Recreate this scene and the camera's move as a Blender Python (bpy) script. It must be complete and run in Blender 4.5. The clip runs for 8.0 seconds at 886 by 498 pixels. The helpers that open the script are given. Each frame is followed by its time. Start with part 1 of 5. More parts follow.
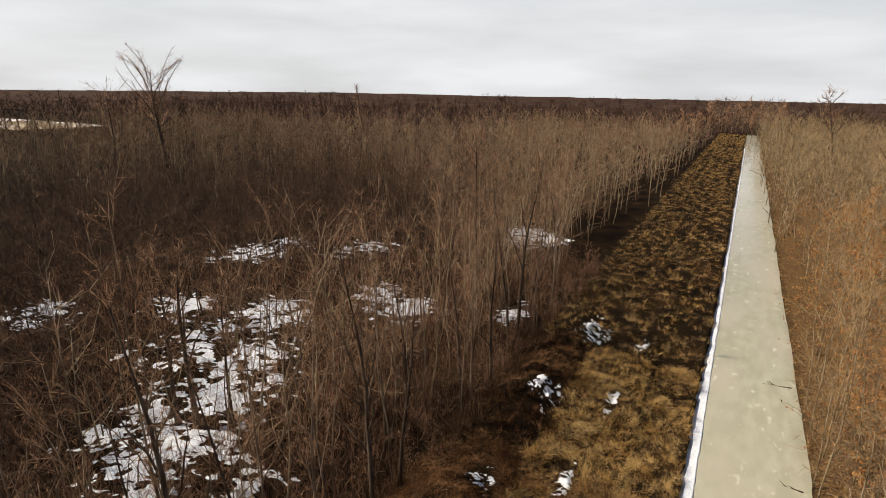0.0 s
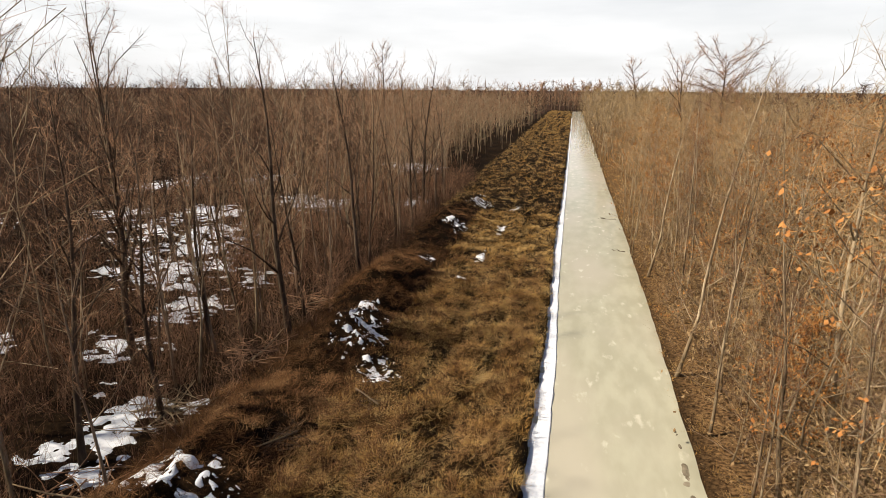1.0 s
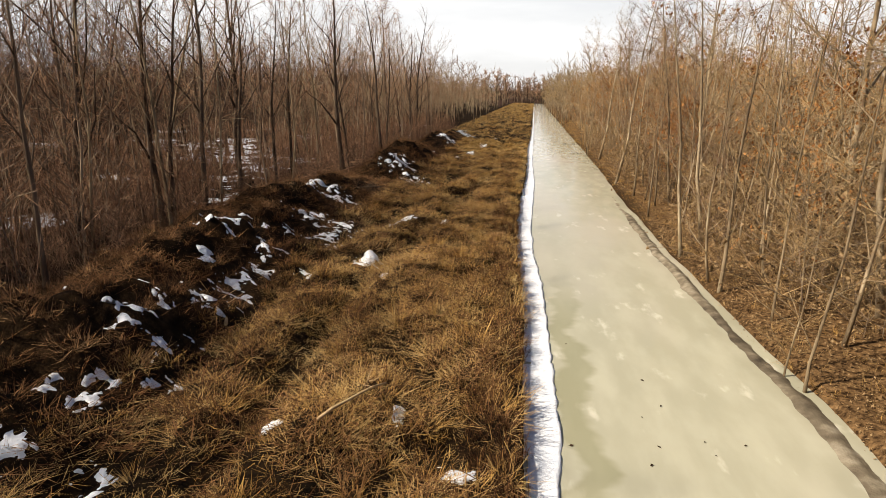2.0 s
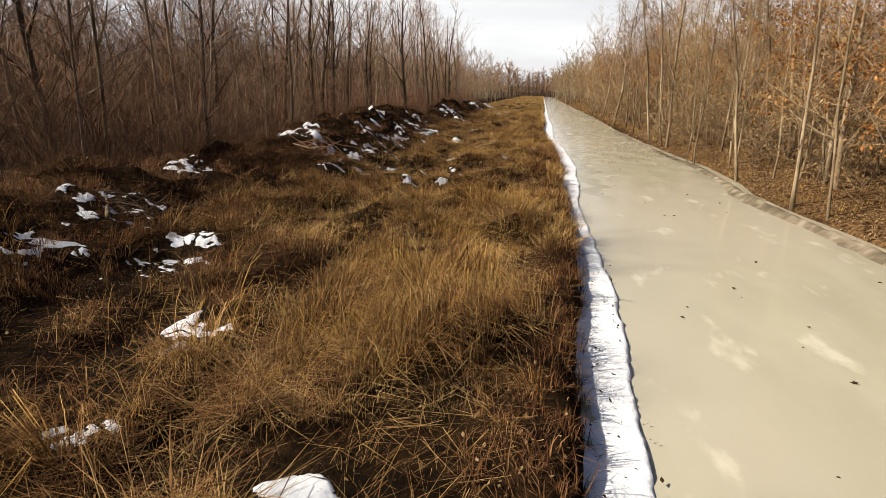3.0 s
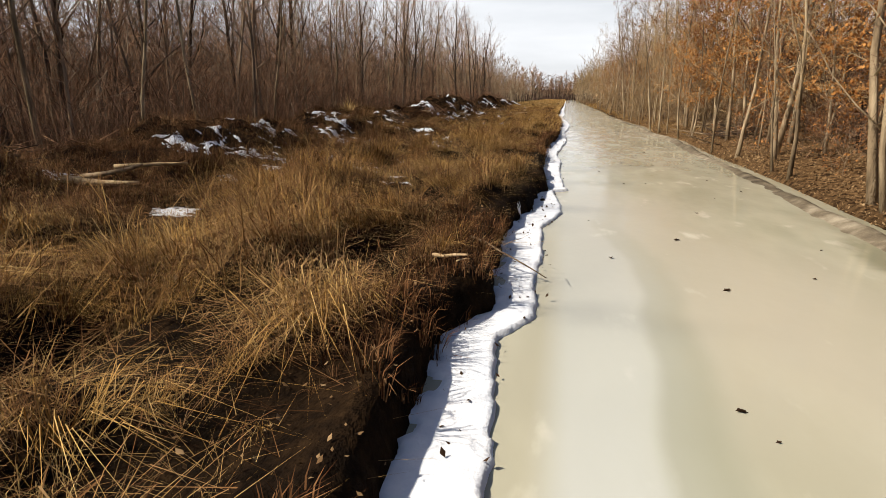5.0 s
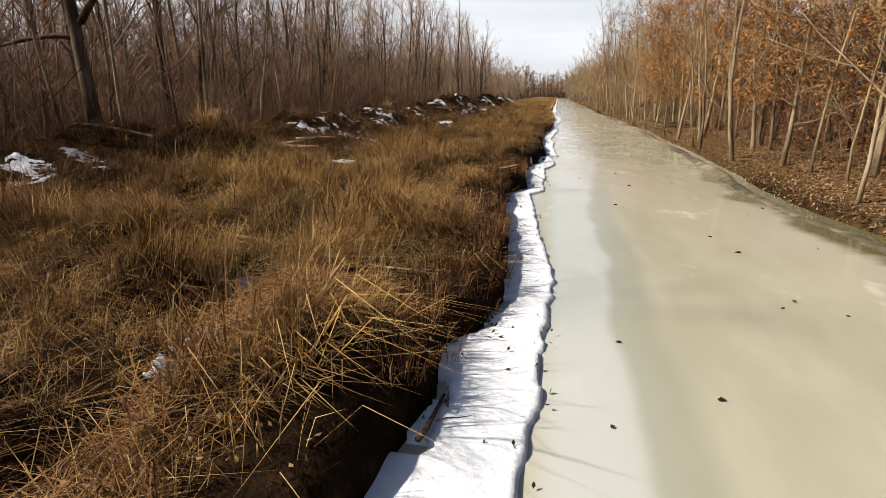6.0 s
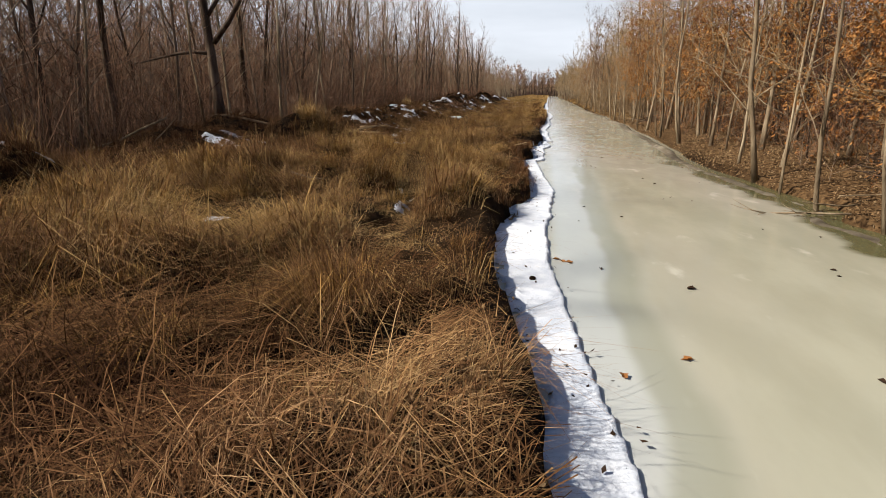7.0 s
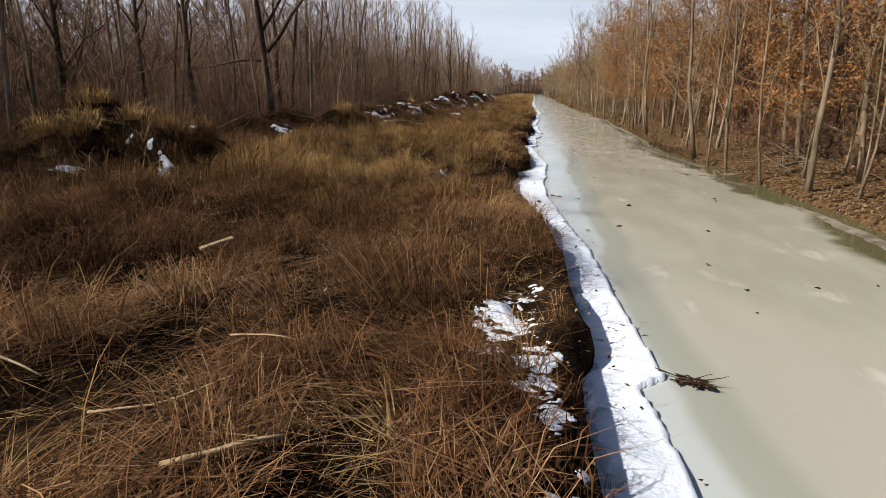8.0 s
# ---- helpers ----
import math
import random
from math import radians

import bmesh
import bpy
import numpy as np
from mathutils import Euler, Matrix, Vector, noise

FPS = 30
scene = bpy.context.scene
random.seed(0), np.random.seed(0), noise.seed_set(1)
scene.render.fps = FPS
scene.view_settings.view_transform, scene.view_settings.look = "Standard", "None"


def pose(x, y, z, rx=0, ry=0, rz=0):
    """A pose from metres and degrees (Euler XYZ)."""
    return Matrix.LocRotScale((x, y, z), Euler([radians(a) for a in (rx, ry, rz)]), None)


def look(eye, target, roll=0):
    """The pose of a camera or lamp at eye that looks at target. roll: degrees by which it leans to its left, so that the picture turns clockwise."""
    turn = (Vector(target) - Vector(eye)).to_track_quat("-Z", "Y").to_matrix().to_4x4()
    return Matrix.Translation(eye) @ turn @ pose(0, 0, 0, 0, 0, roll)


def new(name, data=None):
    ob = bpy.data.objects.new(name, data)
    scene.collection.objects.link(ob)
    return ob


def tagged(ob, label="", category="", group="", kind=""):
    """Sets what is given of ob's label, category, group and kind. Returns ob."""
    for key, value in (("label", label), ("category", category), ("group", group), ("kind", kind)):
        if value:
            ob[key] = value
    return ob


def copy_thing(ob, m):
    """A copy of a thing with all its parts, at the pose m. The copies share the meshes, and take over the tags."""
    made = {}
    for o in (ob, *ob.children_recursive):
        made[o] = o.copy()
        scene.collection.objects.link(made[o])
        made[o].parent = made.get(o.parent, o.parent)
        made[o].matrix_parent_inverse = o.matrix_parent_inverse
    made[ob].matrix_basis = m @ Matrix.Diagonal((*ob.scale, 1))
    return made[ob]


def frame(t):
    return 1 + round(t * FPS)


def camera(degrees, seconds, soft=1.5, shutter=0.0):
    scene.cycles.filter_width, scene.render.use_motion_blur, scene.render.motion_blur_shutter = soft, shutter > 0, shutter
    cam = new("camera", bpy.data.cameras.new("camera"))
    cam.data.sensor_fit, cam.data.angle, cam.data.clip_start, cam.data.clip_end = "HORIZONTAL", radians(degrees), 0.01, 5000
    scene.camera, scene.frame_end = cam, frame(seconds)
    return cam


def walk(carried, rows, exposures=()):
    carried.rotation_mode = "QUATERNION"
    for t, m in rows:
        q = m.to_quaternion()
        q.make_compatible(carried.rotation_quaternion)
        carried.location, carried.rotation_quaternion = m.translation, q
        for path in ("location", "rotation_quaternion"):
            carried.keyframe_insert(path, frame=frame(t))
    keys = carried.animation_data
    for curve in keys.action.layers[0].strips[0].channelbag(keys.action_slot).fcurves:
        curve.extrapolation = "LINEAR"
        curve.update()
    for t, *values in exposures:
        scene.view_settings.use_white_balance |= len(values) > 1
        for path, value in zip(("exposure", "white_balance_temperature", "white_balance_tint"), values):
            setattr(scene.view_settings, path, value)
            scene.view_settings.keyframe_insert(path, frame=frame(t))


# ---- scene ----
cam = camera(75.9, 8.0, soft=0.6)
PATH = [
    (0.0, pose(0.089, 20.616, 18.493, 74.47, -0.94, 27.80)),
    (0.5, pose(0.406, 13.245, 15.049, 74.67, -0.10, 18.53)),
    (1.0, pose(0.350, 5.976, 11.870, 74.25, -0.39, 12.56)),
    (1.5, pose(0.250, -1.200, 8.536, 74.45, -0.52, 10.68)),
    (2.0, pose(0.084, -7.468, 5.583, 74.69, -0.41, 8.85)),
    (2.2, pose(-0.023, -10.388, 4.413, 74.76, -0.29, 8.82)),
    (3.3, pose(-0.674, -24.423, 2.671, 74.54, 0.10, 10.14)),
    (3.5, pose(-0.601, -26.564, 2.524, 74.72, 0.02, 10.57)),
    (4.0, pose(-0.227, -31.503, 2.144, 74.92, -0.13, 11.36)),
    (4.5, pose(0.243, -35.722, 2.058, 74.74, -0.04, 11.89)),
    (4.7, pose(0.393, -37.336, 1.938, 75.02, -0.04, 11.97)),
    (5.8, pose(0.484, -45.979, 2.050, 74.92, 0.00, 11.23)),
    (6.0, pose(0.460, -47.464, 2.062, 74.79, -0.07, 11.09)),
    (6.5, pose(0.393, -51.046, 2.110, 74.48, -0.24, 10.48)),
    (7.0, pose(0.282, -54.036, 2.159, 74.56, -0.25, 10.18)),
    (7.5, pose(0.165, -56.625, 2.216, 74.54, -0.34, 9.74)),
    (8.0, pose(0.007, -59.201, 2.230, 74.42, -0.20, 8.78)),
]
EXPOSURES = [(0.0, 0.36, 6500, 10), (0.5, 0.46, 6550, 10), (1.0, 0.7, 6600, 10), (1.5, 0.76, 6650, 10), (2.2, 0.72, 6650, 10), (3.5, 0.66, 6500, 10), (4.7, 0.64, 6400, 10), (6.0, 0.6, 6300, 10), (7.0, 0.5, 6050, 10), (8.0, 0.36, 5750, 10)]
walk(cam, PATH, EXPOSURES)

# ---- world and sun ----
SUN_DIR = Vector((-0.69, -0.26, 0.7)).normalized()
SUN_EL, SUN_AZ = math.asin(SUN_DIR.z), math.atan2(SUN_DIR.x, SUN_DIR.y)
world = bpy.data.worlds.new("world")
scene.world = world
world.use_nodes = True
wn, wl = world.node_tree.nodes, world.node_tree.links
bg = wn["Background"]
sky = wn.new("ShaderNodeTexSky")
sky.sky_type, sky.sun_disc, sky.sun_elevation, sky.sun_rotation = "NISHITA", False, SUN_EL, SUN_AZ
sky.air_density, sky.dust_density, sky.ozone_density = 1.0, 2.5, 1.5
wc = wn.new("ShaderNodeTexCoord")
wm = wn.new("ShaderNodeMapping")
wm.inputs["Scale"].default_value = (1.2, 1.2, 7.0)
wnoise = wn.new("ShaderNodeTexNoise")
wnoise.inputs["Scale"].default_value, wnoise.inputs["Detail"].default_value = 2.4, 6.0
wramp = wn.new("ShaderNodeMapRange")
for key, value in (("From Min", 0.3), ("From Max", 0.7), ("To Min", 0.7), ("To Max", 1.0)):
    wramp.inputs[key].default_value = value
wsep = wn.new("ShaderNodeSeparateXYZ")
whaze = wn.new("ShaderNodeMapRange")
for key, value in (("From Min", 0.14), ("From Max", 0.26), ("To Min", 1.0), ("To Max", 0.0)):
    whaze.inputs[key].default_value = value
wmul = wn.new("ShaderNodeMath")
wmul.operation = "MULTIPLY"
wmix = wn.new("ShaderNodeMix")
wmix.data_type = "RGBA"
wmix.inputs[7].default_value = (13.5, 13.6, 13.8, 1.0)
wl.new(wc.outputs["Generated"], wm.inputs[0])
wl.new(wc.outputs["Generated"], wsep.inputs[0])
wl.new(wsep.outputs[2], whaze.inputs[0])
wl.new(wm.outputs[0], wnoise.inputs["Vector"])
wl.new(wnoise.outputs[0], wramp.inputs[0])
wl.new(wramp.outputs[0], wmul.inputs[0])
wl.new(whaze.outputs[0], wmul.inputs[1])
wl.new(wmul.outputs[0], wmix.inputs[0])
wl.new(sky.outputs[0], wmix.inputs[6])
wl.new(wmix.outputs[2], bg.inputs[0])
bg.inputs[1].default_value = 0.05
sun_data = bpy.data.lights.new("sun", "SUN")
sun_data.energy, sun_data.angle, sun_data.color = 5.0, radians(1.5), (1.0, 0.86, 0.68)
sun = new("sun", sun_data)
sun.matrix_world = look(SUN_DIR * 100, (0, 0, 0))


# ---- materials ----
def material(name, stops, scale=3.0, detail=6.0, rough=0.85, bump=0.3, bump_scale=30.0, spec=0.03, big=0.25, stretch=(1, 1, 1), rand=0.0):
    """Colour from fine noise, shifted by broad noise, with a bump. stops: colours from dark to light."""
    m = bpy.data.materials.new(name)
    m.use_nodes = True
    n, l = m.node_tree.nodes, m.node_tree.links
    b = n["Principled BSDF"]
    co, mp = n.new("ShaderNodeTexCoord"), n.new("ShaderNodeMapping")
    mp.inputs["Scale"].default_value = stretch
    geo = n.new("ShaderNodeNewGeometry")
    l.new(geo.outputs["Position"], mp.inputs[0])
    fine, broad = n.new("ShaderNodeTexNoise"), n.new("ShaderNodeTexNoise")
    fine.inputs["Scale"].default_value, fine.inputs["Detail"].default_value = scale, detail
    broad.inputs["Scale"].default_value, broad.inputs["Detail"].default_value = big, 3.0
    l.new(mp.outputs[0], fine.inputs["Vector"])
    l.new(geo.outputs["Position"], broad.inputs["Vector"])
    add = n.new("ShaderNodeMath")
    add.operation = "ADD"
    l.new(fine.outputs[0], add.inputs[0])
    l.new(broad.outputs[0], add.inputs[1])
    last = add
    if rand:
        mul = n.new("ShaderNodeMath")
        mul.operation = "MULTIPLY_ADD"
        mul.inputs[1].default_value = rand
        l.new(geo.outputs["Random Per Island"], mul.inputs[0])
        l.new(add.outputs[0], mul.inputs[2])
        last = mul
    mr = n.new("ShaderNodeMapRange")
    mr.inputs["From Min"].default_value, mr.inputs["From Max"].default_value = 0.7, 1.3 + rand
    l.new(last.outputs[0], mr.inputs[0])
    ramp = n.new("ShaderNodeValToRGB")
    while len(ramp.color_ramp.elements) < len(stops):
        ramp.color_ramp.elements.new(0.5)
    for i, c in enumerate(stops):
        ramp.color_ramp.elements[i].position = i / (len(stops) - 1)
        ramp.color_ramp.elements[i].color = (*c, 1)
    l.new(mr.outputs[0], ramp.inputs[0])
    l.new(ramp.outputs[0], b.inputs["Base Color"])
    b.inputs["Roughness"].default_value = rough
    b.inputs["Specular IOR Level"].default_value = spec
    if bump:
        bn, bt = n.new("ShaderNodeBump"), n.new("ShaderNodeTexNoise")
        bt.inputs["Scale"].default_value, bt.inputs["Detail"].default_value = bump_scale, 4.0
        l.new(mp.outputs[0], bt.inputs["Vector"])
        bn.inputs["Strength"].default_value, bn.inputs["Distance"].default_value = bump, 0.05
        l.new(bt.outputs[0], bn.inputs["Height"])
        l.new(bn.outputs[0], b.inputs["Normal"])
    return m


def litter_ground():
    """Dark soil on the near side, deepened to stand in for shade on the bank and in hollows, leaf litter on the far
    bank.
    """
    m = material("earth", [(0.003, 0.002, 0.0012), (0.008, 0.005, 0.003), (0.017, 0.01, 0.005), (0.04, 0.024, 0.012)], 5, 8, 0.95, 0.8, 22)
    n, l = m.node_tree.nodes, m.node_tree.links
    b = n["Principled BSDF"]
    soil = b.inputs["Base Color"].links[0].from_socket
    geo, sep = n.new("ShaderNodeNewGeometry"), n.new("ShaderNodeSeparateXYZ")
    l.new(geo.outputs["Position"], sep.inputs[0])
    t = n.new("ShaderNodeTexNoise")
    t.inputs["Scale"].default_value, t.inputs["Detail"].default_value = 9.0, 6.0
    l.new(geo.outputs["Position"], t.inputs["Vector"])
    ramp = n.new("ShaderNodeValToRGB")
    ramp.color_ramp.elements[0].position, ramp.color_ramp.elements[1].position = 0.35, 0.68
    ramp.color_ramp.elements[0].color, ramp.color_ramp.elements[1].color = (0.025, 0.014, 0.007, 1), (0.18, 0.11, 0.052, 1)
    l.new(t.outputs[0], ramp.inputs[0])
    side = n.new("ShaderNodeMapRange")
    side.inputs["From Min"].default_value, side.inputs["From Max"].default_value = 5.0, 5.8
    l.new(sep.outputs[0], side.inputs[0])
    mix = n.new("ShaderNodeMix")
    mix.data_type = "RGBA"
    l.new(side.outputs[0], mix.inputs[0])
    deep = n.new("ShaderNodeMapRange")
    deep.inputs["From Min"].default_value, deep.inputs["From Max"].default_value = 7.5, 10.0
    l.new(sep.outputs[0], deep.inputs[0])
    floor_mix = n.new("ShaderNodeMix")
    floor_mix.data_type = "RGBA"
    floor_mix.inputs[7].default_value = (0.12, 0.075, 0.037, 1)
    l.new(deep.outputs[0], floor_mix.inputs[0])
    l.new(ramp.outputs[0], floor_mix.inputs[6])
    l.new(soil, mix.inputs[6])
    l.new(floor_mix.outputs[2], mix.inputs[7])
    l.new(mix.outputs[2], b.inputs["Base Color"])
    return m


EARTH = litter_ground()
GRASS = material("dry_grass", [(0.026, 0.013, 0.004), (0.16, 0.085, 0.024), (0.43, 0.265, 0.085), (0.7, 0.5, 0.22)], 1.0, 4, 0.75, 0, rand=0.6, big=0.3)
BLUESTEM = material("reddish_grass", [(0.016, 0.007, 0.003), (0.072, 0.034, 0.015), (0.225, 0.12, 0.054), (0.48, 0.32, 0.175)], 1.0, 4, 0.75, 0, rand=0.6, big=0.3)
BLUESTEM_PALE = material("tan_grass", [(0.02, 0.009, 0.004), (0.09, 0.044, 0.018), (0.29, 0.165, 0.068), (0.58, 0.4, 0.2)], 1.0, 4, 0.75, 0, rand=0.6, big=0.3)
# Red-brown weeds, darkened further to carry the shade of wood and bank.
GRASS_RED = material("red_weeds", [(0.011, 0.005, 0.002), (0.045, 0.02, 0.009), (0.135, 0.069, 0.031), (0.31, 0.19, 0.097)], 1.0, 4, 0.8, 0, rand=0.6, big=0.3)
GOLD = material("golden_straw", [(0.26, 0.155, 0.06), (0.42, 0.285, 0.12), (0.56, 0.42, 0.2)], 1.5, 4, 0.7, 0, rand=0.5)
STRAW = material("straw", [(0.08, 0.047, 0.018), (0.27, 0.175, 0.07), (0.55, 0.41, 0.2)], 1.5, 4, 0.7, 0, rand=0.5)
LITTER = material("leaf_litter", [(0.06, 0.033, 0.016), (0.175, 0.112, 0.056), (0.37, 0.27, 0.155)], 2, 3, 0.75, 0, rand=0.8)
SNOW = material("snow", [(0.5, 0.56, 0.66), (0.66, 0.71, 0.79), (0.78, 0.82, 0.88)], 6, 6, 0.6, 0.2, 30)
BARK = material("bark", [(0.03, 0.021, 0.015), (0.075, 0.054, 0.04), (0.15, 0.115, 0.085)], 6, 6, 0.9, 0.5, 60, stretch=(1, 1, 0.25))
BARK_MID = material("brown_bark", [(0.06, 0.043, 0.032), (0.17, 0.125, 0.09), (0.34, 0.265, 0.19)], 2, 6, 0.9, 0, stretch=(1, 1, 0.25), big=0.4)
BARK_PALE = material("pale_bark", [(0.07, 0.052, 0.034), (0.24, 0.185, 0.12), (0.46, 0.38, 0.26)], 6, 6, 0.9, 0.5, 60, stretch=(1, 1, 0.25))
TWIG = material("twig", [(0.045, 0.023, 0.014), (0.18, 0.098, 0.058), (0.36, 0.22, 0.135), (0.54, 0.385, 0.26)], 1.5, 3, 0.85, 0, rand=0.8, big=0.12)
TWIG_WARM = material("warm_twig", [(0.055, 0.034, 0.016), (0.21, 0.138, 0.068), (0.4, 0.285, 0.148), (0.57, 0.45, 0.27)], 1.5, 3, 0.85, 0, rand=0.8, big=0.12)
LEAF = material("dead_leaf", [(0.11, 0.045, 0.017), (0.29, 0.125, 0.04), (0.47, 0.25, 0.09)], 2, 3, 0.6, 0, rand=0.6)
LEAF_DARK = material("wet_leaf", [(0.02, 0.012, 0.008), (0.06, 0.035, 0.02)], 2, 3, 0.5, 0)
WOOD_GREY = material("weathered_wood", [(0.08, 0.06, 0.04), (0.2, 0.15, 0.1), (0.36, 0.29, 0.2)], 8, 6, 0.85, 0.4, 60)
WOOD_PALE = material("pale_wood", [(0.22, 0.15, 0.08), (0.42, 0.31, 0.18), (0.58, 0.46, 0.3)], 8, 6, 0.8, 0.4, 60)
LIP = material("dirty_ice", [(0.05, 0.042, 0.032), (0.13, 0.11, 0.08), (0.3, 0.27, 0.21)], 3, 5, 0.6, 0.4, 30)
OAK_LEAF = material("oak_leaf", [(0.09, 0.038, 0.013), (0.3, 0.132, 0.04), (0.5, 0.275, 0.095)], 2, 3, 0.6, 0, rand=0.6)
# Twig colour at about half brightness, mostly to put the wood's own shade into stems.
TWIG_DARKENED = material("darkened_twig", [(0.025, 0.013, 0.009), (0.08, 0.044, 0.028), (0.17, 0.1, 0.065), (0.27, 0.175, 0.12)], 1.5, 3, 0.85, 0, rand=0.8, big=0.12)
FAR_WOOD = material("far_wood", [(0.02, 0.012, 0.009), (0.045, 0.027, 0.02), (0.08, 0.05, 0.035)], 0.4, 5, 0.95, 0.5, 0.6, big=0.03)
THATCH = material("thatch", [(0.01, 0.005, 0.002), (0.05, 0.024, 0.01), (0.17, 0.09, 0.038), (0.48, 0.32, 0.15)], 1.0, 4, 0.8, 0, rand=0.9, big=0.3)
FIELD = material("snowy_field", [(0.12, 0.08, 0.045), (0.3, 0.24, 0.16), (0.8, 0.8, 0.8), (0.85, 0.86, 0.87)], 0.05, 5, 0.8, 0, big=0.02)


def ice_material():
    """Milky ice over greenish water: pale sheets, darker clear patches, a green margin along the far bank."""
    m = bpy.data.materials.new("ice")
    m.use_nodes = True
    n, l = m.node_tree.nodes, m.node_tree.links
    b = n["Principled BSDF"]
    geo = n.new("ShaderNodeNewGeometry")
    sep = n.new("ShaderNodeSeparateXYZ")
    l.new(geo.outputs["Position"], sep.inputs[0])

    def tex(scale, detail, stretch):
        mp, t = n.new("ShaderNodeMapping"), n.new("ShaderNodeTexNoise")
        mp.inputs["Scale"].default_value = stretch
        t.inputs["Scale"].default_value, t.inputs["Detail"].default_value = scale, detail
        l.new(geo.outputs["Position"], mp.inputs[0])
        l.new(mp.outputs[0], t.inputs["Vector"])
        return t.outputs[0]

    def span(v, a, c, d=0.0, e=1.0):
        r = n.new("ShaderNodeMapRange")
        r.interpolation_type = "SMOOTHSTEP"
        for key, value in (("From Min", a), ("From Max", c), ("To Min", d), ("To Max", e)):
            r.inputs[key].default_value = value
        l.new(v, r.inputs[0])
        return r.outputs[0]

    def calc(op, a, c):
        r = n.new("ShaderNodeMath")
        r.operation = op
        for i, v in enumerate((a, c)):
            if isinstance(v, (int, float)):
                r.inputs[i].default_value = v
            else:
                l.new(v, r.inputs[i])
        return r.outputs[0]

    def mix(fac, a, c):
        r = n.new("ShaderNodeMix")
        r.data_type = "RGBA"
        l.new(fac, r.inputs[0])
        for i, v in ((6, a), (7, c)):
            if isinstance(v, tuple):
                r.inputs[i].default_value = (*v, 1)
            else:
                l.new(v, r.inputs[i])
        return r.outputs[2]

    milky = mix(span(tex(1.3, 7, (1, 0.35, 1)), 0.35, 0.7), (0.325, 0.324, 0.25), (0.385, 0.384, 0.303))
    milky = mix(span(tex(0.16, 3, (1, 0.4, 1)), 0.42, 0.62), milky, (0.39, 0.375, 0.31))
    streak = calc("MULTIPLY", span(tex(1.6, 5, (1, 0.45, 1)), 0.6, 0.72), 0.42)
    milky = mix(streak, milky, (0.68, 0.66, 0.58))
    wob = calc("ADD", sep.outputs[0], calc("MULTIPLY", calc("SUBTRACT", tex(0.5, 4, (0.6, 1, 1)), 0.5), 2.4))
    near = span(sep.outputs[1], -40, -26, 1, 0)
    inlet = calc("MULTIPLY", span(sep.outputs[1], -43, -38), span(sep.outputs[1], -32, -27, 1, 0))
    margin = calc("MULTIPLY", span(calc("ADD", wob, calc("MULTIPLY", inlet, 0.6)), 4.7, 5.1), calc("ADD", calc("MULTIPLY", near, 0.85), 0.12))
    sway = calc("ADD", sep.outputs[0], calc("MULTIPLY", calc("SUBTRACT", tex(0.22, 3, (0.3, 1, 1)), 0.5), 1.3))
    lane = calc("MULTIPLY", calc("MULTIPLY", span(sway, 1.05, 1.2), span(sway, 1.4, 1.65, 1, 0)), near)
    white = calc("MULTIPLY", calc("MULTIPLY", span(sep.outputs[0], 0.3, 0.6), span(sway, 0.9, 1.7, 1, 0)), near)
    milky = mix(calc("MULTIPLY", white, 0.75), milky, (0.46, 0.5, 0.51))
    early = calc("MULTIPLY", span(sep.outputs[1], -7, -3), span(sep.outputs[1], 6, 11, 1, 0))
    wet = calc("MULTIPLY", calc("MULTIPLY", span(wob, 0.75, 0.95), span(wob, 1.25, 1.5, 1, 0)), early)
    milky = mix(calc("MULTIPLY", wet, 0.6), milky, (0.2, 0.2, 0.115))
    colour = mix(margin, milky, (0.085, 0.085, 0.035))
    colour = mix(calc("MULTIPLY", lane, 0.6), colour, (0.24, 0.25, 0.18))
    l.new(colour, b.inputs["Base Color"])
    l.new(span(tex(1.8, 5, (1, 0.4, 1)), 0.3, 0.7, 0.06, 0.2), b.inputs["Roughness"])
    b.inputs["IOR"].default_value = 1.31
    bn = n.new("ShaderNodeBump")
    bn.inputs["Strength"].default_value, bn.inputs["Distance"].default_value = 0.12, 0.02
    l.new(tex(5, 4, (1, 0.6, 1)), bn.inputs["Height"])
    l.new(bn.outputs[0], b.inputs["Normal"])
    return m


ICE = ice_material()


# ---- numeric helpers ----
def hash2(ix, iy, seed):
    v = np.sin(ix * 127.1 + iy * 311.7 + seed * 74.7) * 43758.5453
    return v - np.floor(v)


def vnoise(x, y, seed=0):
    x, y = np.asarray(x, float), np.asarray(y, float)
    ix, iy = np.floor(x), np.floor(y)
    fx, fy = x - ix, y - iy
    fx, fy = fx * fx * (3 - 2 * fx), fy * fy * (3 - 2 * fy)
    a, b = hash2(ix, iy, seed), hash2(ix + 1, iy, seed)
    c, d = hash2(ix, iy + 1, seed), hash2(ix + 1, iy + 1, seed)
    return a + (b - a) * fx + (c - a) * fy + (a - b - c + d) * fx * fy


def fbm(x, y, seed=0, octaves=4):
    total, amp = 0.0, 0.5
    for i in range(octaves):
        total = total + amp * vnoise(x * 2 ** i, y * 2 ** i, seed + i * 13)
        amp *= 0.5
    return total / (1 - 0.5 ** octaves)


def sstep(v, a, b):
    t = np.clip((v - a) / (b - a), 0, 1)
    return t * t * (3 - 2 * t)


def hummock(p):
    """From 0 in the hollows to 1 on the hummocks of the grass."""
    return fbm(p[:, 0] * 1.25, p[:, 1] * 0.95, 21, 3) * 0.6 + fbm(p[:, 0] * 0.8, p[:, 1] * 0.65, 21) * 0.4


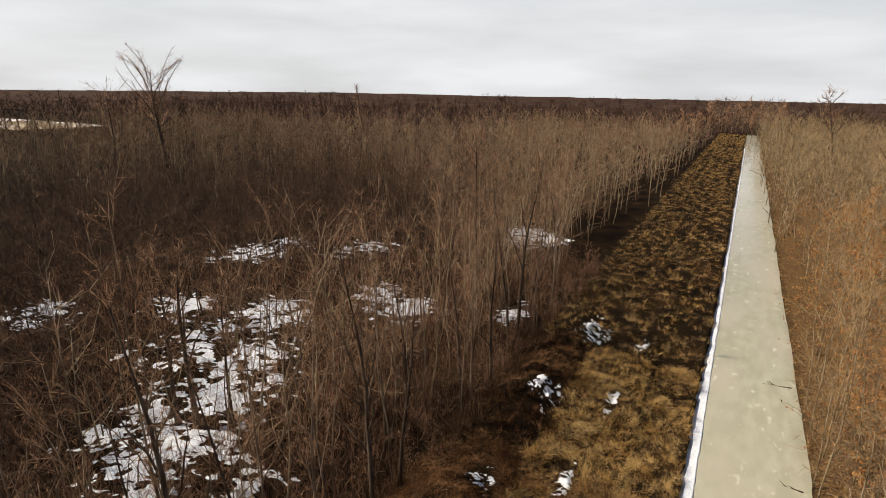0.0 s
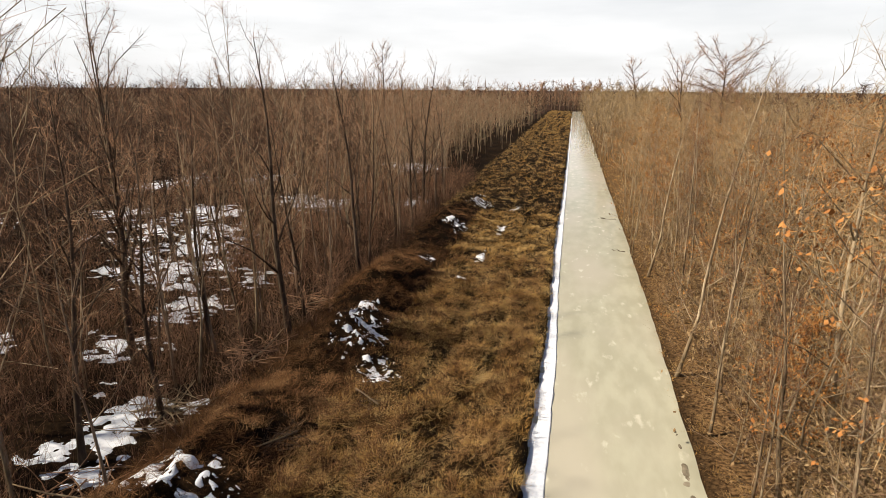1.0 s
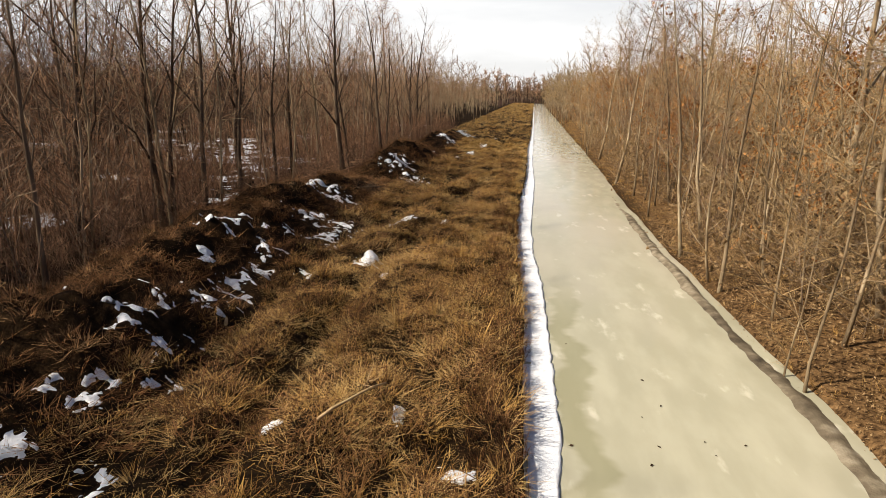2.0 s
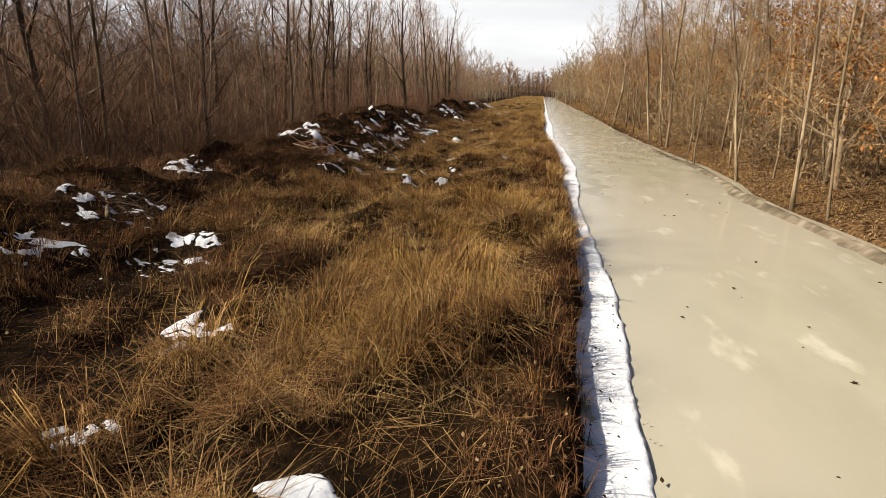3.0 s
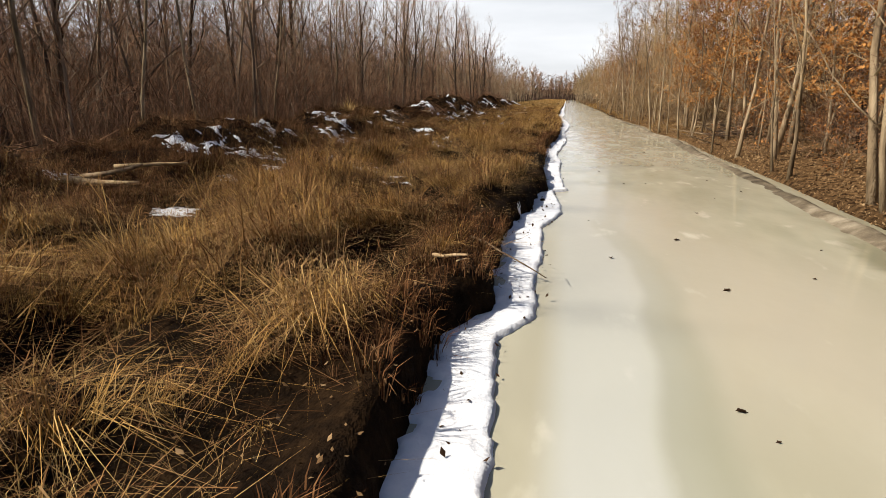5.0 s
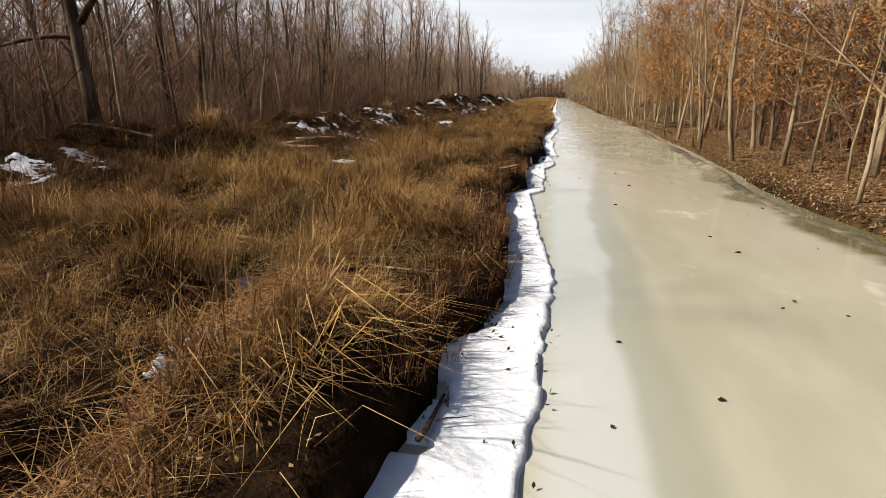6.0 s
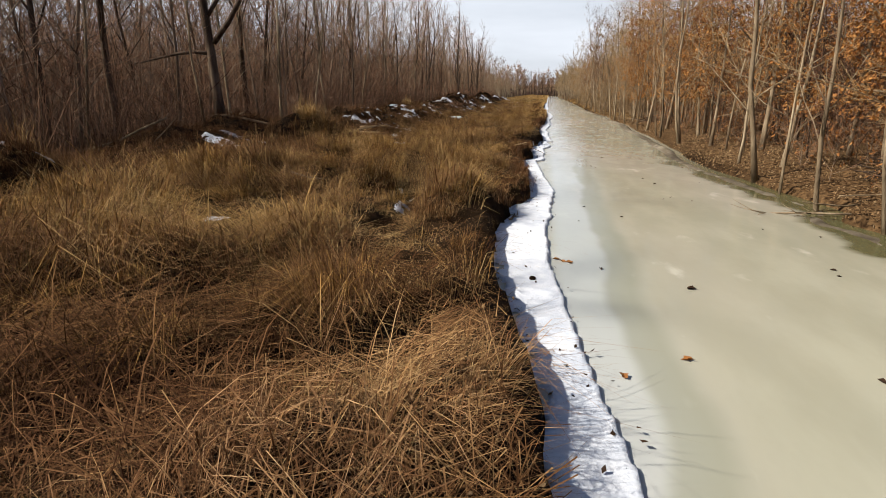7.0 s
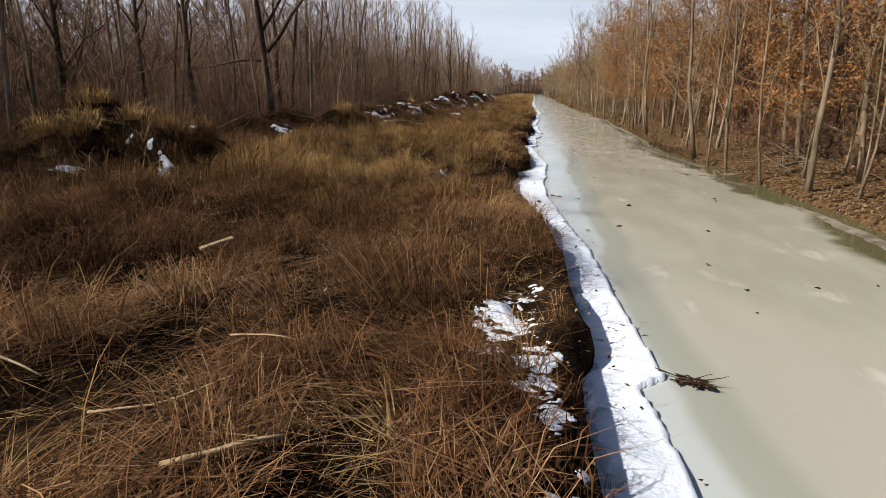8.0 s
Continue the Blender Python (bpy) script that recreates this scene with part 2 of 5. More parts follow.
def flow(p):
    """The way in which the dead grass has been pressed down."""
    return 9.0 * fbm(p[:, 0] * 0.38, p[:, 1] * 0.3, 131, 2) + 0.6


SHORE = [(-62, 0.62), (-56.4, 0.63), (-55.1, 0.6), (-54.5, 0.77), (-53.6, 0.65), (-52.2, 0.66), (-51.5, 0.6), (-49.8, 0.38), (-48.4, 0.08), (-46.7, -0.18), (-45.2, -0.3), (-44, -0.13), (-43, -0.27), (-42.7, 0.02), (-41.8, 0.18),
         (-40.8, 0.11), (-39.4, -0.02), (-37.8, -0.16), (-35.5, -0.33), (-34.7, 0.05), (-33.6, -0.1), (-31.7, -0.17), (-30.8, -0.12), (-29.8, 0.08), (-27.9, 0.14), (-27.5, 0.28), (-26.6, 0.23), (-25, 0.16), (-23.8, 0.06),
         (-21.3, 0.03), (-19.3, -0.16), (-16.5, 0), (-15, 0.03), (-13, 0.2), (-9.7, 0.3), (-4.6, 0.24), (-1.7, 0.17), (-0.5, 0.38), (3, 0.28), (6.8, 0.22), (9, 0.1), (12.3, -0.13), (17, -0.27), (24, -0.3), (32, -0.1), (55, -0.3), (70, -0.05), (400, 0)]
RIM = [(-62, 1.2), (-56.3, 1.05), (-55.35, 0.98), (-55.05, 0.9), (-54.85, 1.17), (-53, 1.02), (-51, 0.92), (-49.6, 0.72), (-48.4, 0.58), (-46.9, 0.44), (-45, 0.37), (-42.3, 0.49), (-41.2, 0.53), (-40.1, 0.44), (-39.2, 0.3), (-37.5, 0.2), (-35.4, 0.0),
       (-34.8, 0.3), (-33.7, 0.23), (-32.7, 0.27), (-31.1, 0.18), (-30.6, 0.34), (-29.8, 0.46), (-28.8, 0.43), (-27.6, 0.25), (-27.3, 0.6), (-26.9, 0.52), (-24.8, 0.42), (-23.6, 0.39), (-22, 0.41), (-20, 0.26), (-19, 0.25), (-16.4, 0.39),
       (-13.2, 0.57), (-9.5, 0.5), (-6, 0.45), (-3.9, 0.62), (-0.4, 0.7), (1.1, 0.82), (5.1, 0.7), (9.2, 0.6), (12.5, 0.33), (17, 0.22), (24, 0.3), (30, 0.36), (40, 0.2), (70, 0.2), (150, 0.25), (400, 0.2)]
FAR_SIDE = [(-62, 5.5), (-49, 5.5), (-45, 5.4), (-42.3, 5.6), (-39.2, 5.2), (-36.5, 4.8), (-33.5, 4.8), (-29, 5.05), (-24, 5.2), (-19, 5.25), (-15, 5.35), (-12, 5.55), (-8, 5.3), (-4, 5.1), (0, 5.5), (3, 5.5), (6, 5.25), (10, 5.05), (18, 4.85), (26, 4.8), (37, 5.0), (400, 5.0)]


def profile(y, table):
    return np.interp(y, [r[0] for r in table], [r[1] for r in table])


def left_edge(y):
    return profile(y, SHORE) + (fbm(y * 1.7, y * 0 + 3.3, 5, 3) - 0.5) * (0.14 + 0.16 * sstep(y, 5, 20))


def rim_edge(y):
    return profile(y, RIM) + (fbm(y * 1.3, y * 0 + 6.3, 15, 3) - 0.5) * 0.07


def right_edge(y):
    return profile(y, FAR_SIDE) + (fbm(y * 0.45, y * 0 + 8.8, 9, 4) - 0.5) * 0.22 - 0.35 * np.exp(-((y + 43.3) / 0.7) ** 2)


# spoil heaps along the wood's edge: x, y, height, half width, half length
HEAPS = [(-9.2, 62, 0.7, 1.6, 5), (-9.5, 51, 0.9, 1.6, 4.5), (-9.7, 36, 1.35, 1.7, 4.5), (-8.9, 28.5, 0.9, 1.6, 2.6), (-9.7, 20.5, 0.8, 1.5, 3),
         (-10.2, 14, 1.25, 1.9, 3.4), (-9.8, 7.5, 1.3, 2.0, 3.0), (-8.9, 1.2, 1.2, 1.9, 3.0), (-9.2, -5.5, 0.6, 1.9, 3.4), (-9.6, -11.5, 0.55, 1.9, 3.0),
         (-9.4, -17, 0.62, 2.0, 3.4), (-9.4, -24.8, 0.62, 2.0, 3.6), (-8.5, -33.6, 0.8, 1.1, 1.5), (-11.2, -34.5, 0.7, 1.4, 2.4), (-10.6, -39.2, 0.5, 1.3, 1.6),
         (-9.3, -47.7, 1.0, 2.5, 2.1), (-12.2, -46.5, 0.5, 1.6, 2.4)]
RUT_Y = [-70, -50, -44, -38, -30, -25, -19, -8, 5, 11, 17, 22, 28, 60]
RUT_X = [-1.2, -1.5, -2.0, -3.3, -2.4, -1.7, -3.4, -3.8, -4.4, -4.5, -3.8, -3.8, -2.6, -3.0]


# where old snow lies: x, y, half width, half length
SNOW_NEAR = [(-5.9, -19.9, 0.6, 0.45), (-5.9, -18.7, 0.25, 0.3), (-4.4, -18.6, 0.2, 0.3), (-4.0, -19.3, 0.24, 0.3), (-2.8, -20.9, 0.32, 0.18), (-1.4, -21.0, 0.08, 0.28), (-1.7, -20.3, 0.15, 0.2), (-2.1, -18.0, 0.24, 0.16), (-1.6, -18.4, 0.16, 0.16),
             (-4.2, -15.8, 0.36, 0.4), (-5.0, -22.4, 0.4, 0.5), (-4.3, -24.2, 0.5, 0.32), (-3.9, -23.6, 0.26, 0.2), (-4.0, -17.7, 0.22, 0.2), (-2.1, -23.1, 0.13, 0.2), (-1.75, -23.4, 0.19, 0.16), (-1.25, -21.6, 0.07, 0.22)]
SNOW_NEARER = [(-5.7, -26.1, 1.4, 0.5), (-4.8, -22.0, 0.32, 0.35), (-6.0, -25.0, 0.5, 0.33), (-6.4, -27.1, 0.26, 0.2), (-6.3, -28.9, 0.34, 0.36), (-2.4, -29.6, 0.18, 0.18), (-3.4, -27.9, 0.5, 0.42), (-2.85, -28.7, 0.3, 0.28), (-1.7, -28.55, 0.2, 0.24),
               (-1.5, -26.3, 0.26, 0.16), (-5.4, -32.1, 0.38, 0.3), (-2.4, -40.7, 0.22, 0.25), (-2.6, -42.1, 0.2, 0.28), (-2.4, -43.4, 0.1, 0.32), (-2.3, -44.0, 0.17, 0.22), (-4.7, -46.1, 0.26, 0.2)]
SNOW_BANK = [(0.1, -55.5, 0.17, 0.4), (0.2, -56.2, 0.2, 0.36), (0.4, -56.7, 0.13, 0.3), (0.2, -57.0, 0.15, 0.22), (-0.15, -54.4, 0.24, 0.36), (0.0, -53.8, 0.14, 0.22), (-0.25, -55.3, 0.12, 0.2), (-0.2, -30.4, 0.1, 0.15), (-0.5, -44.5, 0.1, 0.2)]
SNOW_FAR = [(-5.1, 10.0, 0.45, 0.6), (-4.3, 8.1, 0.3, 0.42), (-5.2, 15.8, 0.65, 0.36), (-3.5, 15.8, 0.24, 0.3), (-3.4, -2.5, 0.16, 0.18), (-4.3, -4.8, 0.3, 0.28), (-4.6, -4.0, 0.16, 0.26), (-3.3, -5.3, 0.14, 0.18), (-3.0, -2.9, 0.14, 0.22), (-3.9, 0.1, 0.16, 0.22),
            (-1.9, 0.6, 0.12, 0.3), (-4.5, -1.6, 0.16, 0.22), (-0.8, -0.4, 0.3, 0.35), (-4.7, 62.3, 0.4, 1.0), (-5.8, 39.3, 0.3, 0.4), (-5.4, 44.5, 0.35, 1.2), (-5.0, 53.0, 0.3, 1.4)]
HEAP_SNOW_FAR = [(-9.0, 8.1, 0.7, 0.8), (-9.1, 10.1, 0.5, 0.5), (-8.4, 10.8, 0.45, 0.5), (-8.5, 12.9, 0.8, 0.8), (-9.1, 17.5, 1.0, 1.2), (-7.9, 8.3, 0.6, 0.6), (-7.6, 7.1, 0.5, 0.5), (-6.4, 7.7, 0.35, 0.4), (-8.4, 6.1, 0.3, 0.35), (-7.3, 4.4, 0.6, 0.5), (-7.9, 3.3, 0.4, 0.4),
                 (-6.9, 11.5, 0.6, 0.7), (-7.1, 13.3, 0.8, 1.0), (-9.2, 30.6, 0.8, 1.4), (-8.4, 28.6, 1.0, 1.7), (-6.9, 26.6, 0.7, 1.1), (-8.7, 50.9, 0.9, 1.6), (-8.8, 42.0, 0.6, 0.9), (-8.0, 62.0, 1.0, 2.0)]
HEAP_SNOW_MID = [(-9.2, -0.4, 0.5, 0.5), (-9.7, -1.0, 0.5, 0.5), (-8.1, -1.6, 0.7, 0.5), (-7.1, 0.0, 0.45, 0.6), (-7.2, -1.4, 0.3, 0.32), (-7.5, 2.1, 0.75, 0.7), (-8.2, 1.5, 0.35, 0.42), (-7.8, 4.2, 0.5, 0.6), (-7.5, 5.8, 0.45, 0.55), (-6.3, 0.9, 0.35, 0.33), (-6.0, -1.4, 0.35, 0.33),
                 (-6.4, -3.2, 0.4, 0.38), (-6.8, -4.3, 0.4, 0.4), (-6.9, -3.1, 0.28, 0.32), (-8.7, -8.6, 0.45, 0.6)]
HEAP_SNOW_NEAR = [(-9.6, -15.5, 0.8, 0.6), (-9.0, -16.2, 0.4, 0.6), (-7.6, -15.8, 0.4, 0.42), (-7.9, -12.4, 0.7, 1.0), (-7.5, -14.2, 0.6, 0.6), (-6.3, -13.0, 0.5, 0.6), (-9.5, -17.1, 0.5, 0.7), (-8.3, -18.1, 0.45, 0.55), (-7.7, -18.8, 0.45, 0.6), (-7.8, -19.9, 0.8, 0.5),
                  (-9.2, -23.4, 1.0, 0.9), (-8.0, -26.3, 0.8, 0.65), (-8.4, -27.5, 0.45, 0.4), (-8.2, -22.2, 0.5, 0.5), (-9.1, -27.3, 0.28, 0.33), (-7.8, -24.7, 0.3, 0.33), (-9.5, -38.4, 0.6, 0.42), (-8.6, -39.0, 0.35, 0.33), (-9.8, -36.6, 0.45, 0.33), (-8.3, -37.8, 0.25, 0.28)]
HIGH_HEAP_SNOW = [(-8.4, -50.0, 0.42, 0.25), (-8.4, -48.3, 0.28, 0.4), (-7.5, -48.6, 0.2, 0.24), (-7.1, -48.9, 0.3, 0.25), (-7.9, -46.8, 0.15, 0.24), (-7.5, -46.2, 0.3, 0.3), (-8.3, -31.2, 0.5, 0.5)]
SNOW_WOOD = [(-24.5, 36.5, 4.5, 2.6), (-26.5, 42.0, 3.2, 3.0), (-29.0, 47.5, 2.4, 3.0), (-33.5, 45.0, 3.0, 3.0), (-33.5, 53.0, 2.5, 3.5), (-48.0, 67.0, 3.0, 5.0), (-41.0, 51.0, 2.5, 2.5), (-50.0, 44.0, 3.0, 2.0),
             (-24.0, 60.0, 2.4, 3.0), (-28.5, 62.0, 1.8, 2.0), (-38.5, 74.0, 2.5, 4.0), (-15.6, 64.0, 1.0, 2.0), (-23.0, 90.0, 4.0, 4.0), (-19.5, 31.5, 1.6, 1.6), (-19.9, 26.4, 1.8, 1.1), (-16.7, 23.0, 1.0, 0.8),
             (-20.7, 13.0, 1.5, 1.2), (-14.8, 20.3, 1.1, 1.6), (-15.9, 18.9, 0.9, 0.7), (-13.2, 18.7, 0.6, 0.8), (-10.7, 18.2, 1.1, 0.8), (-26.2, 25.0, 1.8, 1.2), (-12.8, 22.4, 0.5, 0.6)]


def ground(x, y):
    """Height of the ground."""
    x, y = np.asarray(x, float), np.asarray(y, float)
    dl, dr = left_edge(y) - x, x - right_edge(y)
    lump = 0.6 * fbm(x * 0.8, y * 0.65, 21) + 0.4 * fbm(x * 1.25, y * 0.95, 21, 3) - 0.5
    fine = fbm(x * 2.0, y * 2.0, 33, 2) - 0.5
    z = -0.5 + sstep(dl, -0.05, 0.28) * 0.86
    strip = sstep(dl, 0.25, 0.9)
    relief = np.maximum(lump * (1.25 - 0.4 * sstep(y, -14, 8)) + fine * 0.25, -0.2) * (1 - 0.75 * sstep(dl, 6.5, 9.0))
    hollow = 0.0 * x
    for sx, sy, wx, wy in SNOW_NEAR + SNOW_NEARER:
        hollow = np.maximum(hollow, np.exp(-((x - sx) / (1.7 * wx)) ** 2 - ((y - sy) / (1.7 * wy)) ** 2))
    z = z + strip * (relief * (1 - hollow) - 0.12 * hollow)
    rut = np.interp(y, RUT_Y, RUT_X) + 0.5 * (fbm(y * 0.25, y * 0, 3, 2) - 0.5)
    strip = strip * sstep(y, -49, -46)
    z = z - 0.36 * np.exp(-((x - rut) / 0.3) ** 2) * strip - 0.2 * np.exp(-((x - rut + 1.9) / 0.35) ** 2) * strip
    berm = 0.25 * np.exp(-((dl - 9.6) / 1.9) ** 2) * sstep(y, -62, -50)
    for hx, hy, hh, wx, wy in HEAPS:
        berm = berm + hh * np.exp(-np.abs((x - hx) / wx) ** 2.4 - np.abs((y - hy) / wy) ** 2.4)
    z = z + berm * (1 + 0.7 * fine + 0.6 * lump)
    z = z - 0.12 * sstep(dl, 11.0, 13.5)
    right = sstep(dr, -0.1, 0.5) * 0.66 + sstep(dr, 0.4, 3.0) * 0.22 + sstep(dr, 3.0, 8.0) * 0.3
    return z + right + sstep(dr, 0.5, 2.0) * (lump * 0.25 + fine * 0.1)


def grid_mesh(name, xs, ys, fz, keep=None):
    gx, gy = np.meshgrid(xs, ys)
    gz = fz(gx, gy)
    nx, ny = len(xs), len(ys)
    idx = np.arange(nx * ny).reshape(ny, nx)
    q = np.stack([idx[:-1, :-1], idx[:-1, 1:], idx[1:, 1:], idx[1:, :-1]], -1).reshape(-1, 4)
    co = np.stack([gx, gy, gz], -1).reshape(-1, 3)
    if keep is not None:
        k = keep(gx, gy, gz).reshape(-1)
        q = q[k[q].any(1)]
        used = np.unique(q)
        back = np.zeros(nx * ny, int)
        back[used] = np.arange(len(used))
        co, q = co[used], back[q]
    return mesh_from(name, co, q, smooth=True)


def mesh_from(name, co, faces, smooth=False):
    """A mesh from an array of places and one array of triangles or quads."""
    me = bpy.data.meshes.new(name)
    k = faces.shape[1]
    me.vertices.add(len(co))
    me.vertices.foreach_set("co", np.ascontiguousarray(co, np.float32).ravel())
    me.loops.add(len(faces) * k)
    me.loops.foreach_set("vertex_index", np.ascontiguousarray(faces, np.int32).ravel())
    me.polygons.add(len(faces))
    me.polygons.foreach_set("loop_start", np.arange(len(faces), dtype=np.int32) * k)
    me.polygons.foreach_set("loop_total", np.full(len(faces), k, np.int32))
    if smooth:
        me.polygons.foreach_set("use_smooth", np.ones(len(faces), bool))
    me.update(calc_edges=True)
    return me


def spaced(stops):
    """Coordinates with a step that changes from stretch to stretch: (start, step), ..., (end, 0)."""
    out = []
    for (a, s), (b, _) in zip(stops[:-1], stops[1:]):
        out += list(np.linspace(a, b, max(2, int(round((b - a) / s)) + 1))[:-1])
    return np.array(out + [stops[-1][0]])


def part(name, me, mat, parent=None, label=""):
    ob = new(name, me)
    if not me.materials:
        me.materials.append(mat)
    if parent is not None:
        ob.parent = parent
    return tagged(ob, label)


# ---- ground, ice, snow ----
GX = spaced([(-1500, 150), (-300, 30), (-60, 5), (-20, 0.8), (-13, 0.22), (-1, 0.12), (0.7, 0.5), (4.4, 0.15), (8, 0.6), (20, 5), (60, 30), (300, 150), (1500, 0)])
GY = spaced([(-400, 60), (-90, 2), (-62, 0.16), (-14, 0.3), (45, 0.8), (90, 4), (160, 15), (400, 60), (1600, 0)])
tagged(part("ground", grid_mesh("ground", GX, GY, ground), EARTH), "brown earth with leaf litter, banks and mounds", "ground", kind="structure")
ice_me = grid_mesh("ice", spaced([(-0.75, 0.5), (7, 0)]), spaced([(-400, 40), (-60, 1), (60, 10), (420, 0)]), lambda x, y: x * 0)
tagged(part("water", ice_me, ICE), "pale greenish frozen ditch with clear ice", "ice", kind="structure")


def snow_depth(x, y, spot, rough, scale, fine=0.75, steep=0.0):
    """Above 0 where the snow of one patch lies: ragged, broken by bumps of the ground."""
    px, py, wx, wy = spot
    u = x + 0.5 / scale * (fbm(x * 1.7 * scale, y * 1.7 * scale, 41, 3) - 0.5)
    v = y + 0.5 / scale * (fbm(x * 1.7 * scale, y * 1.7 * scale, 47, 3) - 0.5)
    n = (fbm(u * 1.3 * scale, v * 2.0 * scale, 61, 3) - 0.5) + fine * (fbm(u * 4.7 * scale, v * 7.0 * scale, 83, 3) - 0.5)
    if steep:
        n = n - 1.6 * np.maximum(hummock(np.stack([x, y], -1).reshape(-1, 2)).reshape(np.shape(x)) - 0.5, 0)
        h = ground(x, y)
        n = n - steep * np.maximum(np.hypot(ground(x + 0.12, y) - h, ground(x, y + 0.12) - h) / 0.12 - 0.25, 0)
    return 0.75 - ((x - px) / wx) ** 2 - ((y - py) / wy) ** 2 + rough * n


def snow_patches(label, spots, step, rough, scale, thick, fine=0.75, steep=0.0):
    pieces = []
    for spot in spots:
        px, py, wx, wy = spot
        xs, ys = np.arange(px - 1.5 * wx, px + 1.5 * wx, step), np.arange(py - 1.5 * wy, py + 1.5 * wy, step)
        gx, gy = np.meshgrid(xs, ys)
        m = snow_depth(gx, gy, spot, rough, scale, fine, steep)
        gz = ground(gx, gy) + np.clip(m * thick * 5, -0.03, thick) + np.where(m > 0.1, (fbm(gx * 7, gy * 7, 29, 2) - 0.5) * thick, 0)
        idx = np.arange(gx.size).reshape(gx.shape)
        q = np.stack([idx[:-1, :-1], idx[:-1, 1:], idx[1:, 1:], idx[1:, :-1]], -1).reshape(-1, 4)
        q = q[(m.ravel()[q] > 0).any(1)]
        if len(q):
            pieces.append((np.stack([gx, gy, gz], -1).reshape(-1, 3), q))
    co, fa, n = [], [], 0
    for c, f in pieces:
        co.append(c), fa.append(f + n)
        n += len(c)
    co, fa = np.concatenate(co), np.concatenate(fa)
    used, back = np.unique(fa, return_inverse=True)
    tagged(part("snow", mesh_from("snow", co[used], back.reshape(-1, 4), smooth=True), SNOW), label, "snow", kind="stuff")


snow_patches("broken patches of old snow in the grass", [(x, y, wx * 1.1, wy * 1.1) for x, y, wx, wy in SNOW_NEAR + SNOW_NEARER], 0.02, 2.6, 2.6, 0.012, 0.9, 0.15)
snow_patches("scraps of old snow on the dark bank", SNOW_BANK, 0.012, 3.2, 4.0, 0.008, 0.9, 0.1)
snow_patches("small scraps of old snow along the strip", SNOW_FAR, 0.03, 2.8, 2.4, 0.018)
snow_patches("scraps of old snow on the earth heaps", HEAP_SNOW_NEAR + HIGH_HEAP_SNOW, 0.025, 3.4, 2.2, 0.01, 0.9, 0.25)
snow_patches("scraps of old snow on the further heaps", HEAP_SNOW_FAR + HEAP_SNOW_MID, 0.03, 3.5, 2.2, 0.01, 0.9, 0.28)
snow_patches("wide patches of old snow between the trees", [(x, y, wx * 1.2, wy * 1.2) for x, y, wx, wy in SNOW_WOOD], 0.065, 3.3, 0.5, 0.022, 1.0, 0.12)


def shelf(x, y):
    """Old snow on the ice: a clean outer rim and a ragged inner side with clods showing through."""
    rag = (fbm(x * 4, y * 4, 17, 4) - 0.5) * 0.08
    inner = x - left_edge(y) + 0.13 + (fbm(x * 5, y * 5, 19, 4) - 0.5) * 0.55
    edge = np.minimum(rim_edge(y) - x + rag, inner)
    return np.clip(edge * 3.0, -0.05, 0.045) + np.where(edge > 0.02, (fbm(x * 2.6, y * 2.6, 51, 2) - 0.5) * 0.05, 0)


tagged(part("snow_shelf", grid_mesh("snow_shelf", spaced([(-1.0, 0.035), (1.5, 0)]), spaced([(-62, 0.045), (-14, 0.15), (20, 0.5), (70, 3), (260, 0)]), shelf, lambda x, y, z: z > -0.02), SNOW),
       "strip of white snow along the edge of the ice", "snow", kind="stuff")


# ---- trees ----
def frames_of(d):
    d = d / np.maximum(np.linalg.norm(d, axis=1, keepdims=True), 1e-9)
    ref = np.where(np.abs(d[:, 2:3]) > 0.9, np.array([[1.0, 0, 0]]), np.array([[0, 0, 1.0]]))
    u = np.cross(d, ref)
    u /= np.linalg.norm(u, axis=1, keepdims=True)
    return u, np.cross(d, u)


def frusta(segs, sides, ends=False):
    """Tapered tubes, one for each row p0, p1, r0, r1, as places and triangles."""
    segs = np.asarray(segs, float).reshape(-1, 8)
    p0, p1, r0, r1 = segs[:, :3], segs[:, 3:6], segs[:, 6], segs[:, 7]
    u, v = frames_of(p1 - p0)
    a = np.arange(sides) * 2 * np.pi / sides
    ring = u[:, None] * np.cos(a)[None, :, None] + v[:, None] * np.sin(a)[None, :, None]
    co = np.concatenate([p0[:, None] + ring * r0[:, None, None], p1[:, None] + ring * r1[:, None, None]], 1)
    i = np.arange(sides)
    j = (i + 1) % sides
    f = np.concatenate([np.stack([i, i + sides, j], 1), np.stack([j, i + sides, j + sides], 1)])
    if ends:
        k = np.arange(1, sides - 1)
        f = np.concatenate([f, np.stack([k * 0, k, k + 1], 1), np.stack([k * 0 + sides, k + 1 + sides, k + sides], 1)])
    faces = (f[None] + (np.arange(len(segs)) * 2 * sides)[:, None, None]).reshape(-1, 3)
    return co.reshape(-1, 3), faces


